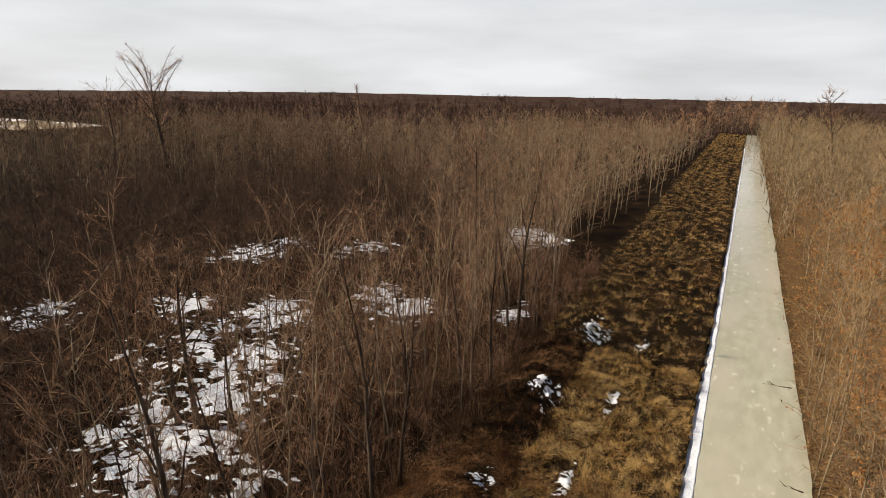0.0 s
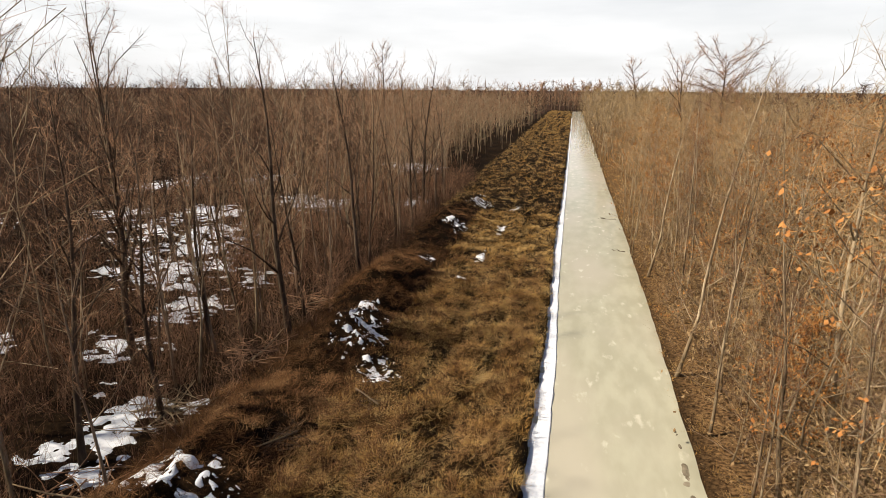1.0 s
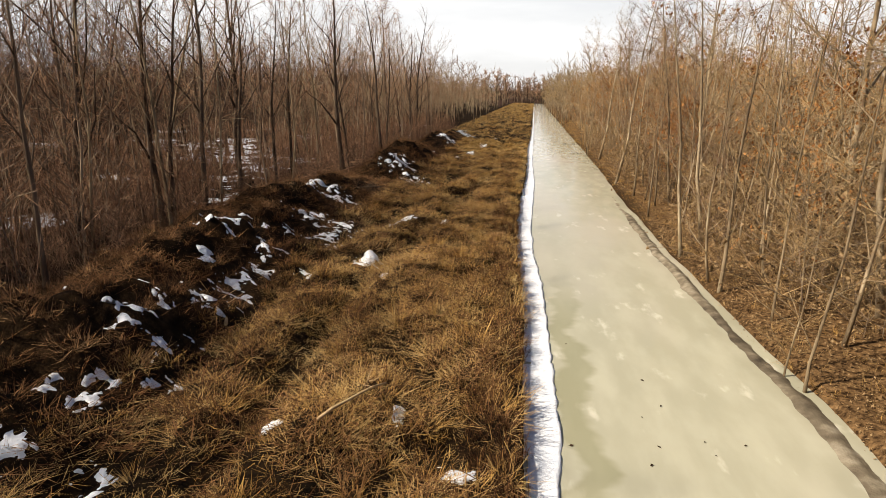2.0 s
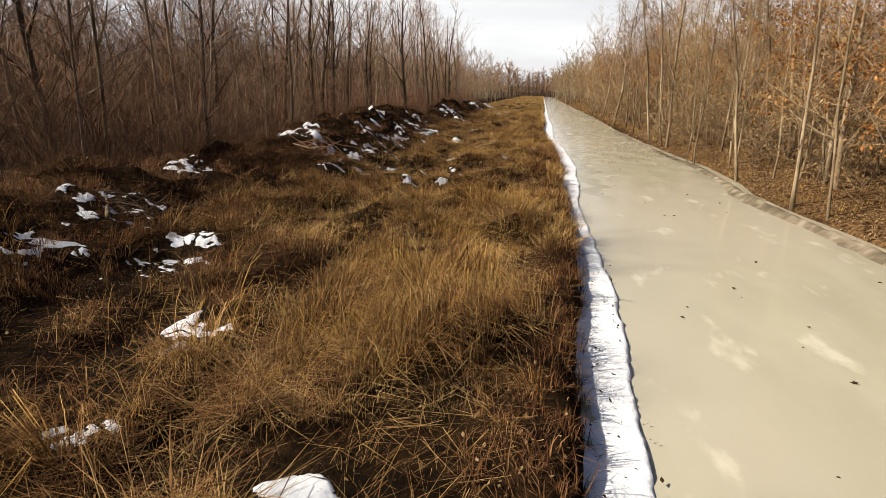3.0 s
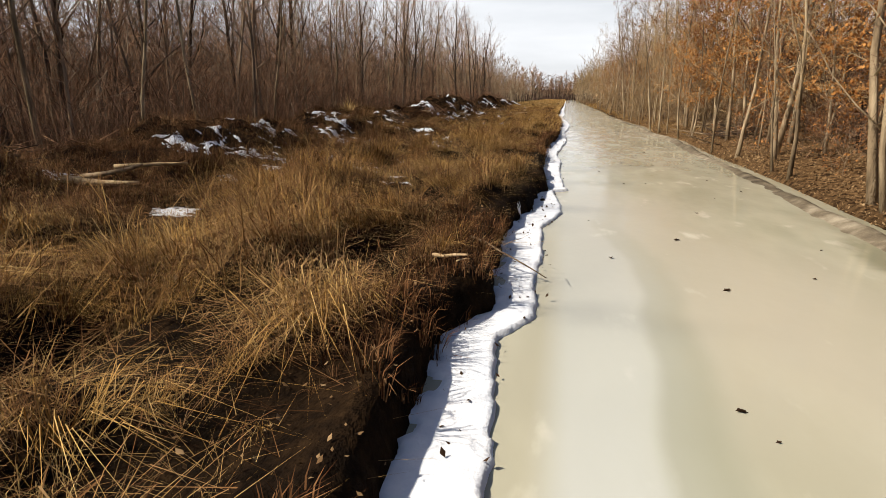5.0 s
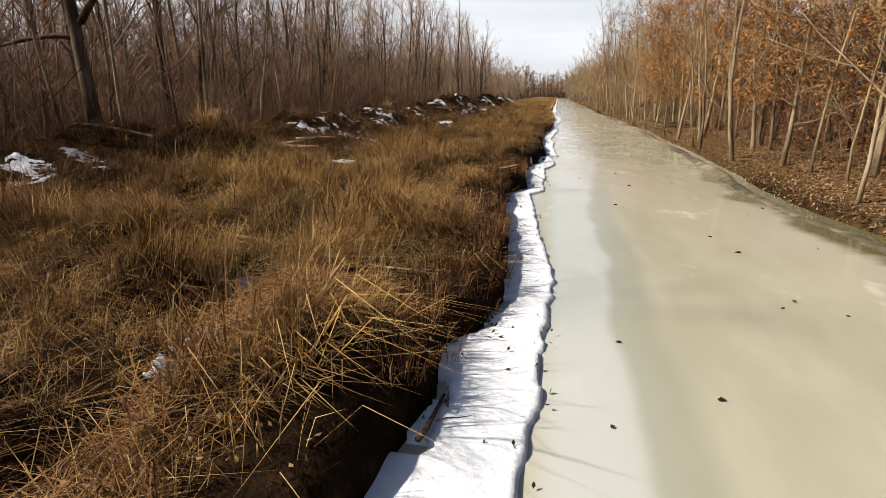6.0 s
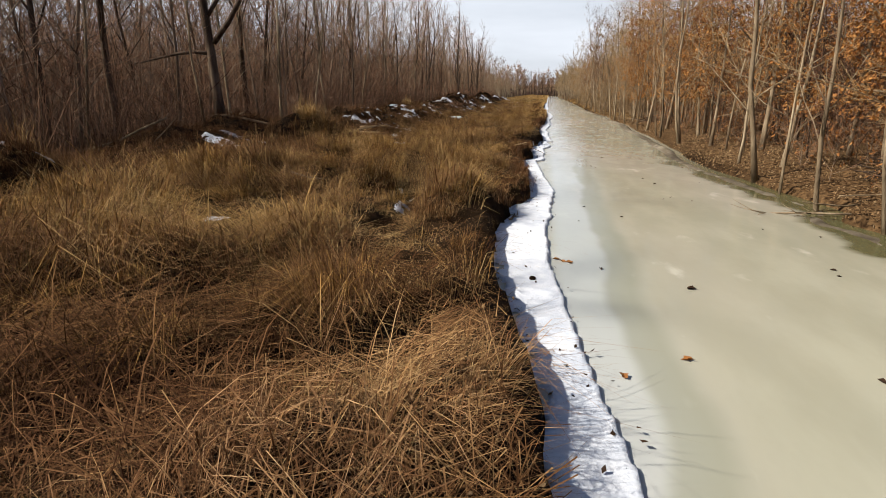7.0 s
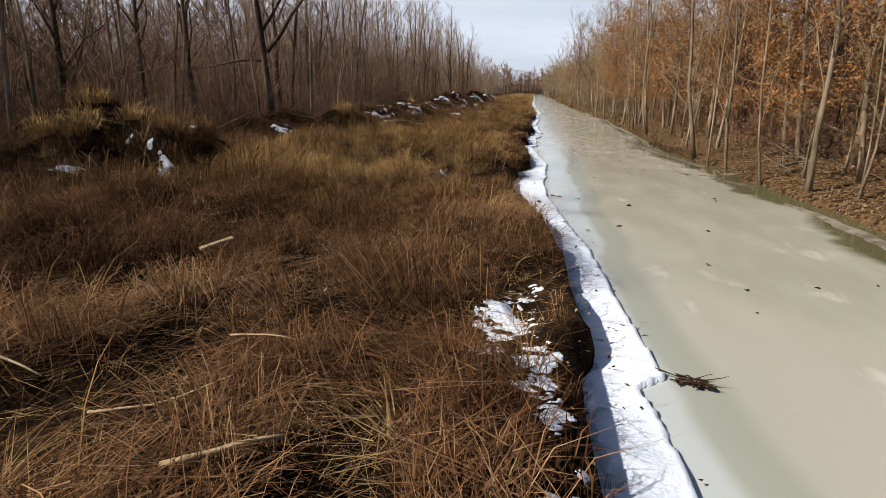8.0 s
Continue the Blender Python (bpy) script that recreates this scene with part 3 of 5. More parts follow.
def chain(segs, sides):
    """One skin over segments that follow each other."""
    segs = np.asarray(segs, float).reshape(-1, 8)
    pts = np.vstack([segs[:, :3], segs[-1:, 3:6]])
    rad = np.append(segs[:, 6], segs[-1, 7])
    d = np.vstack([pts[1:] - pts[:-1], pts[-1:] - pts[-2:-1]])
    d[1:-1] = pts[2:] - pts[:-2]
    u, v = frames_of(d)
    for k in range(1, len(u)):
        w = u[k - 1] - d[k] * (u[k - 1] @ d[k]) / (d[k] @ d[k])
        u[k] = w / np.linalg.norm(w)
        v[k] = np.cross(d[k], u[k]) / np.linalg.norm(d[k])
    a = np.arange(sides) * 2 * np.pi / sides
    co = pts[:, None] + (u[:, None] * np.cos(a)[None, :, None] + v[:, None] * np.sin(a)[None, :, None]) * rad[:, None, None]
    i, j = np.arange(sides), (np.arange(sides) + 1) % sides
    f = np.concatenate([np.stack([i, i + sides, j], 1), np.stack([j, i + sides, j + sides], 1)])
    k = np.arange(1, sides - 1)
    last = (len(pts) - 1) * sides
    caps = np.concatenate([np.stack([k * 0, k, k + 1], 1), np.stack([k * 0, k + 1, k], 1) + last])
    return co.reshape(-1, 3), np.concatenate([(f[None] + (np.arange(len(pts) - 1) * sides)[:, None, None]).reshape(-1, 3), caps])


def spikes(segs, sides=3):
    """Twigs that end in a point."""
    segs = np.asarray(segs, float).reshape(-1, 8)
    p0, p1, r0 = segs[:, :3], segs[:, 3:6], segs[:, 6]
    u, v = frames_of(p1 - p0)
    a = np.arange(sides) * 2 * np.pi / sides + (np.arange(len(segs)) * 2.4)[:, None]
    ring = u[:, None] * np.cos(a)[..., None] + v[:, None] * np.sin(a)[..., None]
    co = np.concatenate([p0[:, None] + ring * r0[:, None, None], p1[:, None]], 1)
    i = np.arange(sides)
    f = np.stack([i, np.full(sides, sides), (i + 1) % sides], 1)
    if sides == 2:
        f = f[:1]
    faces = (f[None] + (np.arange(len(segs)) * (sides + 1))[:, None, None]).reshape(-1, 3)
    return co.reshape(-1, 3), faces


def joined(pieces):
    co, fa, n = [], [], 0
    for c, f in pieces:
        co.append(c), fa.append(f + n)
        n += len(c)
    return np.concatenate(co), np.concatenate(fa)


def along(rng, start, way, length, steps, r0, r1, wander, lift=0.0):
    """A wandering branch as rows of segments."""
    rows, p, d = [], np.array(start, float), np.array(way, float) / np.linalg.norm(way)
    for k in range(steps):
        d = d + rng.normal(0, wander, 3) + np.array([0, 0, lift])
        d /= np.linalg.norm(d)
        q = p + d * length / steps
        rows.append([*p, *q, r0 + (r1 - r0) * k / steps, r0 + (r1 - r0) * (k + 1) / steps])
        p = q
    return rows


def grow(seed, height, radius, limbs, per_limb, crown=0.35, spread=0.32, steep=0.9, lean=0.04, twig=0.9, wander=0.05, sub=2, thin=0.004, lift=0.09, rounded=False, stout=0.6):
    """Trunk, limbs and twigs of one bare tree: three lists of rows."""
    rng = np.random.default_rng(seed)
    trunk = along(rng, (0, 0, -0.3), (rng.normal(0, lean), rng.normal(0, lean), 1), height + 0.3, 8, radius * 1.12, radius * 0.1, wander, 0.13)
    trunk[0][6] *= 1.3
    limb_rows, twigs = [], []
    for i in range(limbs):
        u = crown + (1 - crown) * (i + rng.random()) / limbs * 0.97
        k = min(int(u * 8), 7)
        s = np.array(trunk[k])
        w = u * 8 - k
        p = s[:3] * (1 - w) + s[3:6] * w
        r = s[6] * (1 - w) + s[7] * w
        a = i * 2.399 + rng.normal(0, 0.5)
        length = height * spread * (1.15 - 0.75 * (u - crown) / (1 - crown)) * rng.uniform(0.6, 1.2)
        if rounded:
            length = height * spread * (0.45 + 0.75 * math.sin(math.pi * (0.12 + 0.72 * (u - crown) / (1 - crown)))) * rng.uniform(0.7, 1.2)
        rows = along(rng, p, (math.cos(a), math.sin(a), steep * rng.uniform(0.6, 1.4)), length, 4, r * stout, thin * 1.4, 0.14, lift)
        limb_rows.append(rows)
        for _ in range(per_limb):
            s = np.array(rows[rng.integers(0, 4)])
            w = rng.random()
            p = s[:3] * (1 - w) + s[3:6] * w
            d = (s[3:6] - s[:3]) / np.linalg.norm(s[3:6] - s[:3])
            d = d + rng.normal(0, 0.75, 3) + np.array([0, 0, 0.1])
            d /= np.linalg.norm(d)
            ln = twig * rng.uniform(0.4, 1.2)
            twigs.append([*p, *(p + d * ln), thin, 0])
            for _ in range(sub):
                w = rng.uniform(0.2, 0.9)
                e = d + rng.normal(0, 0.6, 3) + np.array([0, 0, 0.05])
                e /= np.linalg.norm(e)
                b = p + d * ln * w
                twigs.append([*b, *(b + e * ln * rng.uniform(0.3, 0.6)), thin * 0.7, 0])
    for _ in range(per_limb * 4):
        w = rng.uniform(0.1, 1.0)
        s = np.array(trunk[min(int(w * 8), 7)])
        d = rng.normal(0, 0.7, 3) + np.array([0, 0, 0.4])
        d /= np.linalg.norm(d)
        twigs.append([*s[3:6], *(s[3:6] + d * twig * rng.uniform(0.4, 1.1)), thin, 0])
    return trunk, limb_rows, twigs


def blades_of_leaf(rng, p, size, droop=-0.4):
    """Folded dry leaves at the places p: two triangles each."""
    n = len(p)
    d = rng.normal(0, 1, (n, 3)) + np.array([0, 0, droop])
    d /= np.linalg.norm(d, axis=1, keepdims=True)
    u, v = frames_of(d)
    s = size * rng.uniform(0.6, 1.3, (n, 1))
    co = np.stack([p, p + d * s * 0.5 + u * s * 0.3 + v * s * 0.1, p + d * s, p + d * s * 0.5 - u * s * 0.3 + v * s * 0.1], 1)
    f = np.array([[0, 1, 2], [0, 2, 3]])
    return co.reshape(-1, 3), (f[None] + (np.arange(n) * 4)[:, None, None]).reshape(-1, 3)


def leaves_on(rng, twigs, count, size):
    t = np.array(twigs)[rng.integers(0, len(twigs), count)]
    w = rng.uniform(0.3, 1.0, (count, 1))
    return blades_of_leaf(rng, t[:, :3] * (1 - w) + t[:, 3:6] * w, size)


def tree_thing(name, seed, bark, twig_mat, label, leaf_count=0, leaf_size=0.1, sides=7, keep=0.0, group="", extra=(), **kw):
    """A tree: trunk, its main limbs, the crown of twigs, and dry leaves where some still hang."""
    trunk, limb_rows, twigs = grow(seed, **kw)
    top = new(name)
    part("trunk", mesh_from("trunk", *chain(trunk, sides), smooth=True), bark, top)
    for rows in list(limb_rows) + list(extra):
        part("limb", mesh_from("limb", *chain(rows, 5), smooth=True), bark, top)
    part("crown", mesh_from("crown", *spikes(twigs)), twig_mat, top)
    if leaf_count:
        low = [t for t in twigs if t[2] > keep] or twigs
        part("foliage", mesh_from("foliage", *leaves_on(np.random.default_rng(seed + 5), low, leaf_count, leaf_size)), OAK_LEAF, top, "dry orange leaves still hanging")
    return tagged(top, label, "tree", group)


def place(ob, x, y, turn=0.0, size=1.0, sink=0.0):
    m = pose(x, y, float(ground(x, y)) - sink, 0, 0, turn) @ Matrix.Scale(size, 4)
    return m


def scatter(name, spots, templates, seed, mats, label, category, low=0.75, high=1.2, tall=0.1, swell=0.0):
    """One mesh of many plants: each spot takes one of the templates (places, triangles, material of each), turned and scaled."""
    rng = np.random.default_rng(seed)
    pick = rng.integers(0, len(templates), len(spots))
    pieces, which = [], []
    for i, (co, fa, mi) in enumerate(templates):
        s = spots[pick == i]
        if not len(s):
            continue
        a, k = rng.uniform(0, 2 * np.pi, len(s)), rng.uniform(low, high, len(s))
        if swell:
            a = flow(s) + rng.normal(0, 0.55, len(s))
            k = k * (1 - swell + 2 * swell * sstep(hummock(s), 0.36, 0.64))
        t = k * rng.uniform(1 - tall, 1 + tall, len(s))
        c, n = np.cos(a) * k, np.sin(a) * k
        zz = ground(s[:, 0], s[:, 1])
        big = np.stack([co[None, :, 0] * c[:, None] - co[None, :, 1] * n[:, None] + s[:, :1],
                        co[None, :, 0] * n[:, None] + co[None, :, 1] * c[:, None] + s[:, 1:2],
                        co[None, :, 2] * t[:, None] + zz[:, None]], -1)
        faces = fa[None] + (np.arange(len(s)) * len(co))[:, None, None]
        pieces.append((big.reshape(-1, 3), faces.reshape(-1, 3)))
        which.append(np.tile(mi, len(s)))
    me = mesh_from(name, *joined(pieces))
    for m in mats:
        me.materials.append(m)
    me.polygons.foreach_set("material_index", np.concatenate(which).astype(np.int32))
    return tagged(part(name, me, mats[0]), label, category, kind="stuff")


def spots_in(seed, x0, x1, y0, y1, step, clump=0.0):
    """Jittered places over a field; clump above 0 leaves gaps."""
    rng = np.random.default_rng(seed)
    gx, gy = np.meshgrid(np.arange(x0, x1, step), np.arange(y0, y1, step))
    p = np.stack([gx.ravel(), gy.ravel()], 1) + rng.uniform(-0.5, 0.5, (gx.size, 2)) * step * 1.5
    if clump:
        p = p[fbm(p[:, 0] * 0.12, p[:, 1] * 0.12, seed, 3) > clump]
    return p


def template(pieces):
    co, fa = joined([p[:2] for p in pieces])
    return co, fa, np.concatenate([np.full(len(p[1]), p[2]) for p in pieces])


def wood_tree(seed, height, radius, limbs, per_limb, thin, **kw):
    trunk, limb_rows, twigs = grow(seed, height, radius, limbs, per_limb, thin=thin, **kw)
    bits = [[*r[0][:3], *r[1][3:6], r[0][6], r[1][7]] for r in limb_rows] + [[*r[2][:3], *r[3][3:6], r[2][6], r[3][7]] for r in limb_rows]
    long_trunk = [[*trunk[k][:3], *trunk[k + 1][3:6], trunk[k][6], trunk[k + 1][7]] for k in (0, 2, 4, 6)]
    return template([(*chain(long_trunk, 4), 0), (*frusta(bits, 3), 0), (*spikes(twigs, 2), 1)])


def clear(p, spots, grow_by=0.8):
    """Places outside the open snow clearings."""
    keep = np.ones(len(p), bool)
    for px, py, wx, wy in spots:
        keep &= ((p[:, 0] - px) / (wx * grow_by)) ** 2 + ((p[:, 1] - py) / (wy * grow_by)) ** 2 > 1
    return p[keep]


def canopy_tree(seed, height, radius, limbs, branches, thin, spread=0.28, crown=0.22, steep=0.85, twigs=2, twig=0.5, leaves=0):
    """A tree of the wood's inside: a thin bending stem, limbs, branches and twigs, each finer than the last."""
    g = np.random.default_rng(seed)
    trunk = along(g, (0, 0, -0.3), (g.normal(0, 0.03), g.normal(0, 0.03), 1), height + 0.3, 5, radius * 1.1, radius * 0.12, 0.075, 0.04)
    bits, fine = [], []
    for i in range(limbs):
        u = crown + (1 - crown) * (i + g.random()) / limbs * 0.96
        k = min(int(u * 5), 4)
        r = np.array(trunk[k])
        w = u * 5 - k
        p = r[:3] * (1 - w) + r[3:6] * w
        a = i * 2.399 + g.normal(0, 0.5)
        length = height * spread * (1.2 - 0.7 * u) * g.uniform(0.6, 1.3)
        limb = along(g, p, (math.cos(a), math.sin(a), steep * g.uniform(0.5, 1.5)), length, 2, max(r[6] * 0.5, thin * 1.6), thin * 1.2, 0.22, 0.12)
        bits += limb
        for _ in range(branches):
            q = np.array(limb[g.integers(0, 2)])
            w = g.uniform(0.15, 1)
            b = q[:3] * (1 - w) + q[3:6] * w
            d = (q[3:6] - q[:3]) / np.linalg.norm(q[3:6] - q[:3]) + g.normal(0, 0.55, 3) + np.array([0, 0, 0.2])
            e = b + d / np.linalg.norm(d) * length * g.uniform(0.25, 0.6)
            fine.append([*b, *e, thin, 0])
            for _ in range(twigs):
                w = g.uniform(0.2, 1)
                c = b * (1 - w) + e * w
                o = d / np.linalg.norm(d) + g.normal(0, 0.65, 3) + np.array([0, 0, 0.15])
                fine.append([*c, *(c + o / np.linalg.norm(o) * twig * g.uniform(0.5, 1.3)), thin * 0.65, 0])
    pieces = [(*chain(trunk, 4), 0), (*frusta(bits, 3), 0), (*spikes(fine, 2), 1)]
    if leaves:
        pieces.append((*leaves_on(g, fine, leaves, 0.13), 2))
    return template(pieces)


near_kinds = [canopy_tree(100 + i, 8.6 + 1.1 * (i % 4), (0.03, 0.04, 0.034, 0.065, 0.032)[i % 5], 11, 7, 0.0105) for i in range(10)]
far_kinds = [canopy_tree(140 + i, 8.6 + 0.7 * (i % 4), 0.07, 8, 5, 0.026, twigs=2, twig=0.9, spread=0.27) for i in range(5)]
leafy_kinds = [canopy_tree(110 + i, 7.6 + 1.0 * (i % 4), (0.035, 0.07, 0.045)[i % 3], 13, 6, 0.0075, steep=0.6, spread=0.32) for i in range(6)] + [canopy_tree(120 + i, 6.4 + 0.9 * i, 0.05, 13, 7, 0.009, leaves=620, steep=0.4, spread=0.36) for i in range(4)]
LEFT_MATS, RIGHT_MATS = [BARK_PALE, TWIG], [BARK_PALE, TWIG_WARM, LEAF]
scatter("forest", spots_in(1, -32, -15.4, -62, 15, 1.9), near_kinds, 1, [BARK_MID, TWIG], "dense young dark-stemmed bare forest", "forest", 0.75, 1.3)
crown_kinds = [canopy_tree(160 + i, 7.6 + 1.1 * (i % 4), (0.034, 0.05, 0.04, 0.07)[i % 4], 14, 6, 0.0085, spread=0.36, crown=0.3, steep=0.6, twigs=3, twig=0.6) for i in range(8)]
inner = clear(np.concatenate([spots_in(12, -48, -15.4, 15, 110, 2.1, 0.25), spots_in(11, -80, -48, 25, 120, 2.7)]), SNOW_WOOD)
# trees in darker colours, more of them to the left and nearer, broken by noise
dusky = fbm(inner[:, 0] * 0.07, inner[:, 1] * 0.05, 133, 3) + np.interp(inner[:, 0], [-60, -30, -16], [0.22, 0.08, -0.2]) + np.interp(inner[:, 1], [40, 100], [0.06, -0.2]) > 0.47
scatter("forest", inner[~dusky], crown_kinds, 2, LEFT_MATS, "dense young bare reddish-brown forest", "forest", 0.62, 1.25)
scatter("forest", inner[dusky], crown_kinds, 13, [BARK, TWIG_DARKENED], "dense stand of bare trees in darker colours", "forest", 0.62, 1.25)
scatter("forest", np.concatenate([spots_in(3, -190, -80, 20, 190, 4.6), spots_in(4, -80, -13, 112, 260, 3.6), spots_in(14, -62, -32, -62, 25, 3.4)]), far_kinds, 5, [BARK_PALE, TWIG], "bare brown forest further off", "forest", 0.8, 1.3)
# stems behind the bank are coloured dark for the shaded depth of the wood
scatter("forest", spots_in(6, 8.8, 26, -62, -12, 1.8), leafy_kinds, 6, [BARK, TWIG_DARKENED, LEAF], "dense brown forest with some dry leaves behind the bank", "forest", 0.62, 1.15)
scatter("forest", spots_in(16, 8.3, 38, -12, 95, 2.0), leafy_kinds, 7, RIGHT_MATS, "dense young tan forest with some dry leaves", "forest", 0.62, 1.22)
scatter("forest", np.concatenate([spots_in(8, 38, 120, 20, 190, 4.6), spots_in(17, 26, 60, -62, 20, 4.8), spots_in(9, 6.2, 38, 95, 280, 3.2)]), far_kinds, 10, [BARK_PALE, TWIG_WARM], "bare tan forest further off", "forest", 0.8, 1.3)


def canopy(x, y):
    edge = np.where(x < 0, -12.5 - x, x - 6.0)
    close = sstep(y, 345, 375)
    h = (sstep(y, 300, 520) * 7.5 + 0.3) * np.maximum(sstep(edge, 0, 3), close) + (fbm(x * 0.16, y * 0.16, 8, 5) - 0.5) * 5.0
    return np.where((edge > 0) | (y > 345), h, -1.0)


tagged(part("far_woods", grid_mesh("far_woods", spaced([(-1200, 60), (-300, 6), (-60, 3), (-12, 2), (6, 3), (60, 6), (300, 60), (1200, 0)]), spaced([(245, 4), (400, 8), (500, 25), (1500, 0)]), canopy), FAR_WOOD),
       "distant bare woods reaching the horizon", "woods", kind="stuff")

horizon_kinds = [canopy_tree(180 + i, 9.5 + 1.2 * (i % 3), 0.16, 6, 3, 0.07, twigs=1, twig=1.8, spread=0.3) for i in range(4)]
far_spots = np.concatenate([spots_in(21, -420, 330, 250, 420, 11.0), spots_in(22, -700, 600, 420, 900, 26.0), spots_in(23, -420, -190, 30, 250, 11.0), spots_in(24, 120, 330, 20, 250, 12.0)])
scatter("far_woods", spots_in(26, -17, 17, 346, 410, 4.0), horizon_kinds, 26, [BARK_MID, TWIG], "distant bare trees closing the ditch", "woods", 0.6, 1.5)
scatter("far_woods", far_spots[(np.abs(far_spots[:, 0] + 3) > 10) | (far_spots[:, 1] > 350)], horizon_kinds, 25, [FAR_WOOD, FAR_WOOD], "distant bare tree line on the horizon", "woods", 0.7, 1.35)

# trees of the edges, each a thing of its own
left_kinds = [tree_thing("tree", 200 + i, (BARK_MID, BARK_MID, BARK, BARK_PALE)[i % 4], TWIG, ("slender bare brown tree", "bare grey-brown tree", "stout bare dark-barked tree", "slender bare pale-barked tree")[i % 4] + " at the forest edge", group="trees along the forest edge",
                         height=11.4 + 0.7 * (i % 4), radius=(0.045, 0.065, 0.1, 0.05, 0.07, 0.055, 0.135, 0.06)[i], stout=0.5, limbs=11, per_limb=18, sub=2, steep=(1.5, 2.2, 1.2)[i % 3], spread=0.3, crown=0.22, twig=0.8, thin=0.0058, wander=0.055) for i in range(8)]
right_kinds = [tree_thing("tree", 230 + i, BARK_PALE, (TWIG_WARM, TWIG_DARKENED)[i % 2], ("slender pale bare tree", "forked pale bare tree")[i % 2] + " on the ditch bank", group="trees along the ditch bank", height=9.6 + 0.7 * (i % 4), radius=(0.035, 0.055, 0.03, 0.075, 0.045, 0.05, 0.03, 0.06)[i], stout=0.32,
                          limbs=15, per_limb=18, sub=2, steep=(0.7, 1.8, 1.0)[i % 3], spread=0.22, crown=0.14, twig=0.75, thin=0.0045, lean=0.04, wander=0.06, lift=(0.05, 0.12, 0.06)[i % 3]) for i in range(8)]
oak_kinds = [tree_thing("tree", 250 + i, BARK_PALE, TWIG_WARM, "young oak holding dry orange leaves", group="oaks with dry leaves", height=5.8 + 0.9 * i, radius=0.07, limbs=15, per_limb=20, sub=2, steep=0.3, stout=0.32, spread=0.33,
                        crown=0.2, twig=0.8, thin=0.005, lift=0.02, leaf_count=4600, leaf_size=0.09, keep=1.6) for i in range(4)]


def put(kinds, spots, seed, low, high):
    rng = np.random.default_rng(seed)
    for i, (x, y) in enumerate(spots):
        copy_thing(kinds[i % len(kinds)], place(None, x, y, rng.uniform(0, 360), rng.uniform(low, high)))


left_spots = [(x, y) for x, y in clear(spots_in(31, -15.3, -12.0, -57, 70, 1.95), SNOW_WOOD, 0.9)]
put(left_kinds, left_spots, 41, 0.75, 1.12)
right_spots = [(x, y) for x, y in spots_in(32, 6.6, 9.4, -56, 62, 1.75, 0.42)]
put(right_kinds, right_spots, 42, 0.55, 1.15)
bank_spots = [(5.5, -6.2), (5.7, -7.6), (5.8, -10.4), (5.8, -36.2), (5.5, -38.7), (5.45, -40.4), (5.5, -42.3), (6.5, -44.4), (5.95, -46.0), (6.4, -47.0), (5.6, -29.5), (5.6, -25.2), (5.7, -20.5), (5.6, -17.8), (5.7, -1.5), (5.6, 3.5), (5.6, 9.0)]
put(right_kinds[::-1], bank_spots, 43, 0.75, 1.0)
oak_spots = [(6.6, -9.0), (7.2, -4.5), (6.9, -14.5), (6.3, -22.0), (7.0, -26.5), (6.4, -30.8), (7.3, -33.5), (6.6, -37.2), (7.6, -41.5), (7.2, -45.5), (8.6, -48.5), (8.5, 2.0), (7.5, 24.0), (9.5, 40.0), (8.0, -18.0), (9.0, -30.0), (8.2, -39.0), (9.4, -43.0), (9.0, -35.5), (8.0, -23.5), (9.6, -12.0), (7.4, -10.2), (9.8, -47.0), (8.8, -6.5)]
put(oak_kinds, oak_spots, 44, 0.8, 1.1)
for kind in left_kinds + right_kinds + oak_kinds:
    for o in (*kind.children_recursive, kind):
        bpy.data.objects.remove(o)


def single(seed, x, y, label, turn=0, size=1.0, bark=BARK, mat=TWIG, extra=(), **kw):
    ob = tree_thing("tree", seed, bark, mat, label, sides=8, extra=extra, **kw)
    ob.matrix_basis = place(None, x, y, turn, size)
    return ob


rng = np.random.default_rng(77)
big_limb = along(rng, (0, 0, 3.0), (0.95, -0.1, 0.55), 5.2, 5, 0.11, 0.015, 0.12, 0.05)
low_limb = along(rng, (0, 0, 2.6), (-0.9, -0.3, 0.15), 3.6, 5, 0.09, 0.012, 0.1, 0.02)
single(301, -12.0, -33.6, "tall dark tree with a long low limb at the forest edge", extra=(big_limb, low_limb), height=12.5, radius=0.17, limbs=10, per_limb=20, spread=0.3, crown=0.32, steep=1.1, thin=0.006, lean=0.0, wander=0.02)
single(302, -17.4, 25.0, "tall forked bare tree beside a snowy clearing", height=13.4, radius=0.15, limbs=20, per_limb=26, spread=0.5, crown=0.24, steep=2.3, thin=0.007, lean=0.02)
single(303, -24.7, 39.0, "dark bare tree standing in a snowy clearing", height=10.5, radius=0.16, limbs=12, per_limb=20, spread=0.3, crown=0.35, steep=1.2, thin=0.008)
single(304, -25.9, 38.7, "dark bare tree standing in a snowy clearing", height=10.0, radius=0.14, limbs=12, per_limb=20, spread=0.3, crown=0.35, steep=1.2, thin=0.008)
single(305, -23.4, 40.2, "slim dark tree standing in a snowy clearing", height=9.0, radius=0.1, limbs=10, per_limb=18, spread=0.28, crown=0.35, steep=1.3, thin=0.008)
single(306, -16.7, 58.8, "tall lone trunk with a small crown above the forest", height=15.2, radius=0.16, limbs=7, per_limb=16, spread=0.16, crown=0.78, steep=1.0, thin=0.014, lean=0.01, wander=0.02)
single(307, 17.1, 100.0, "slim bare tree rising above the forest", height=15.5, radius=0.2, limbs=14, per_limb=26, spread=0.28, crown=0.45, steep=1.2, thin=0.02, twig=1.4, rounded=True)
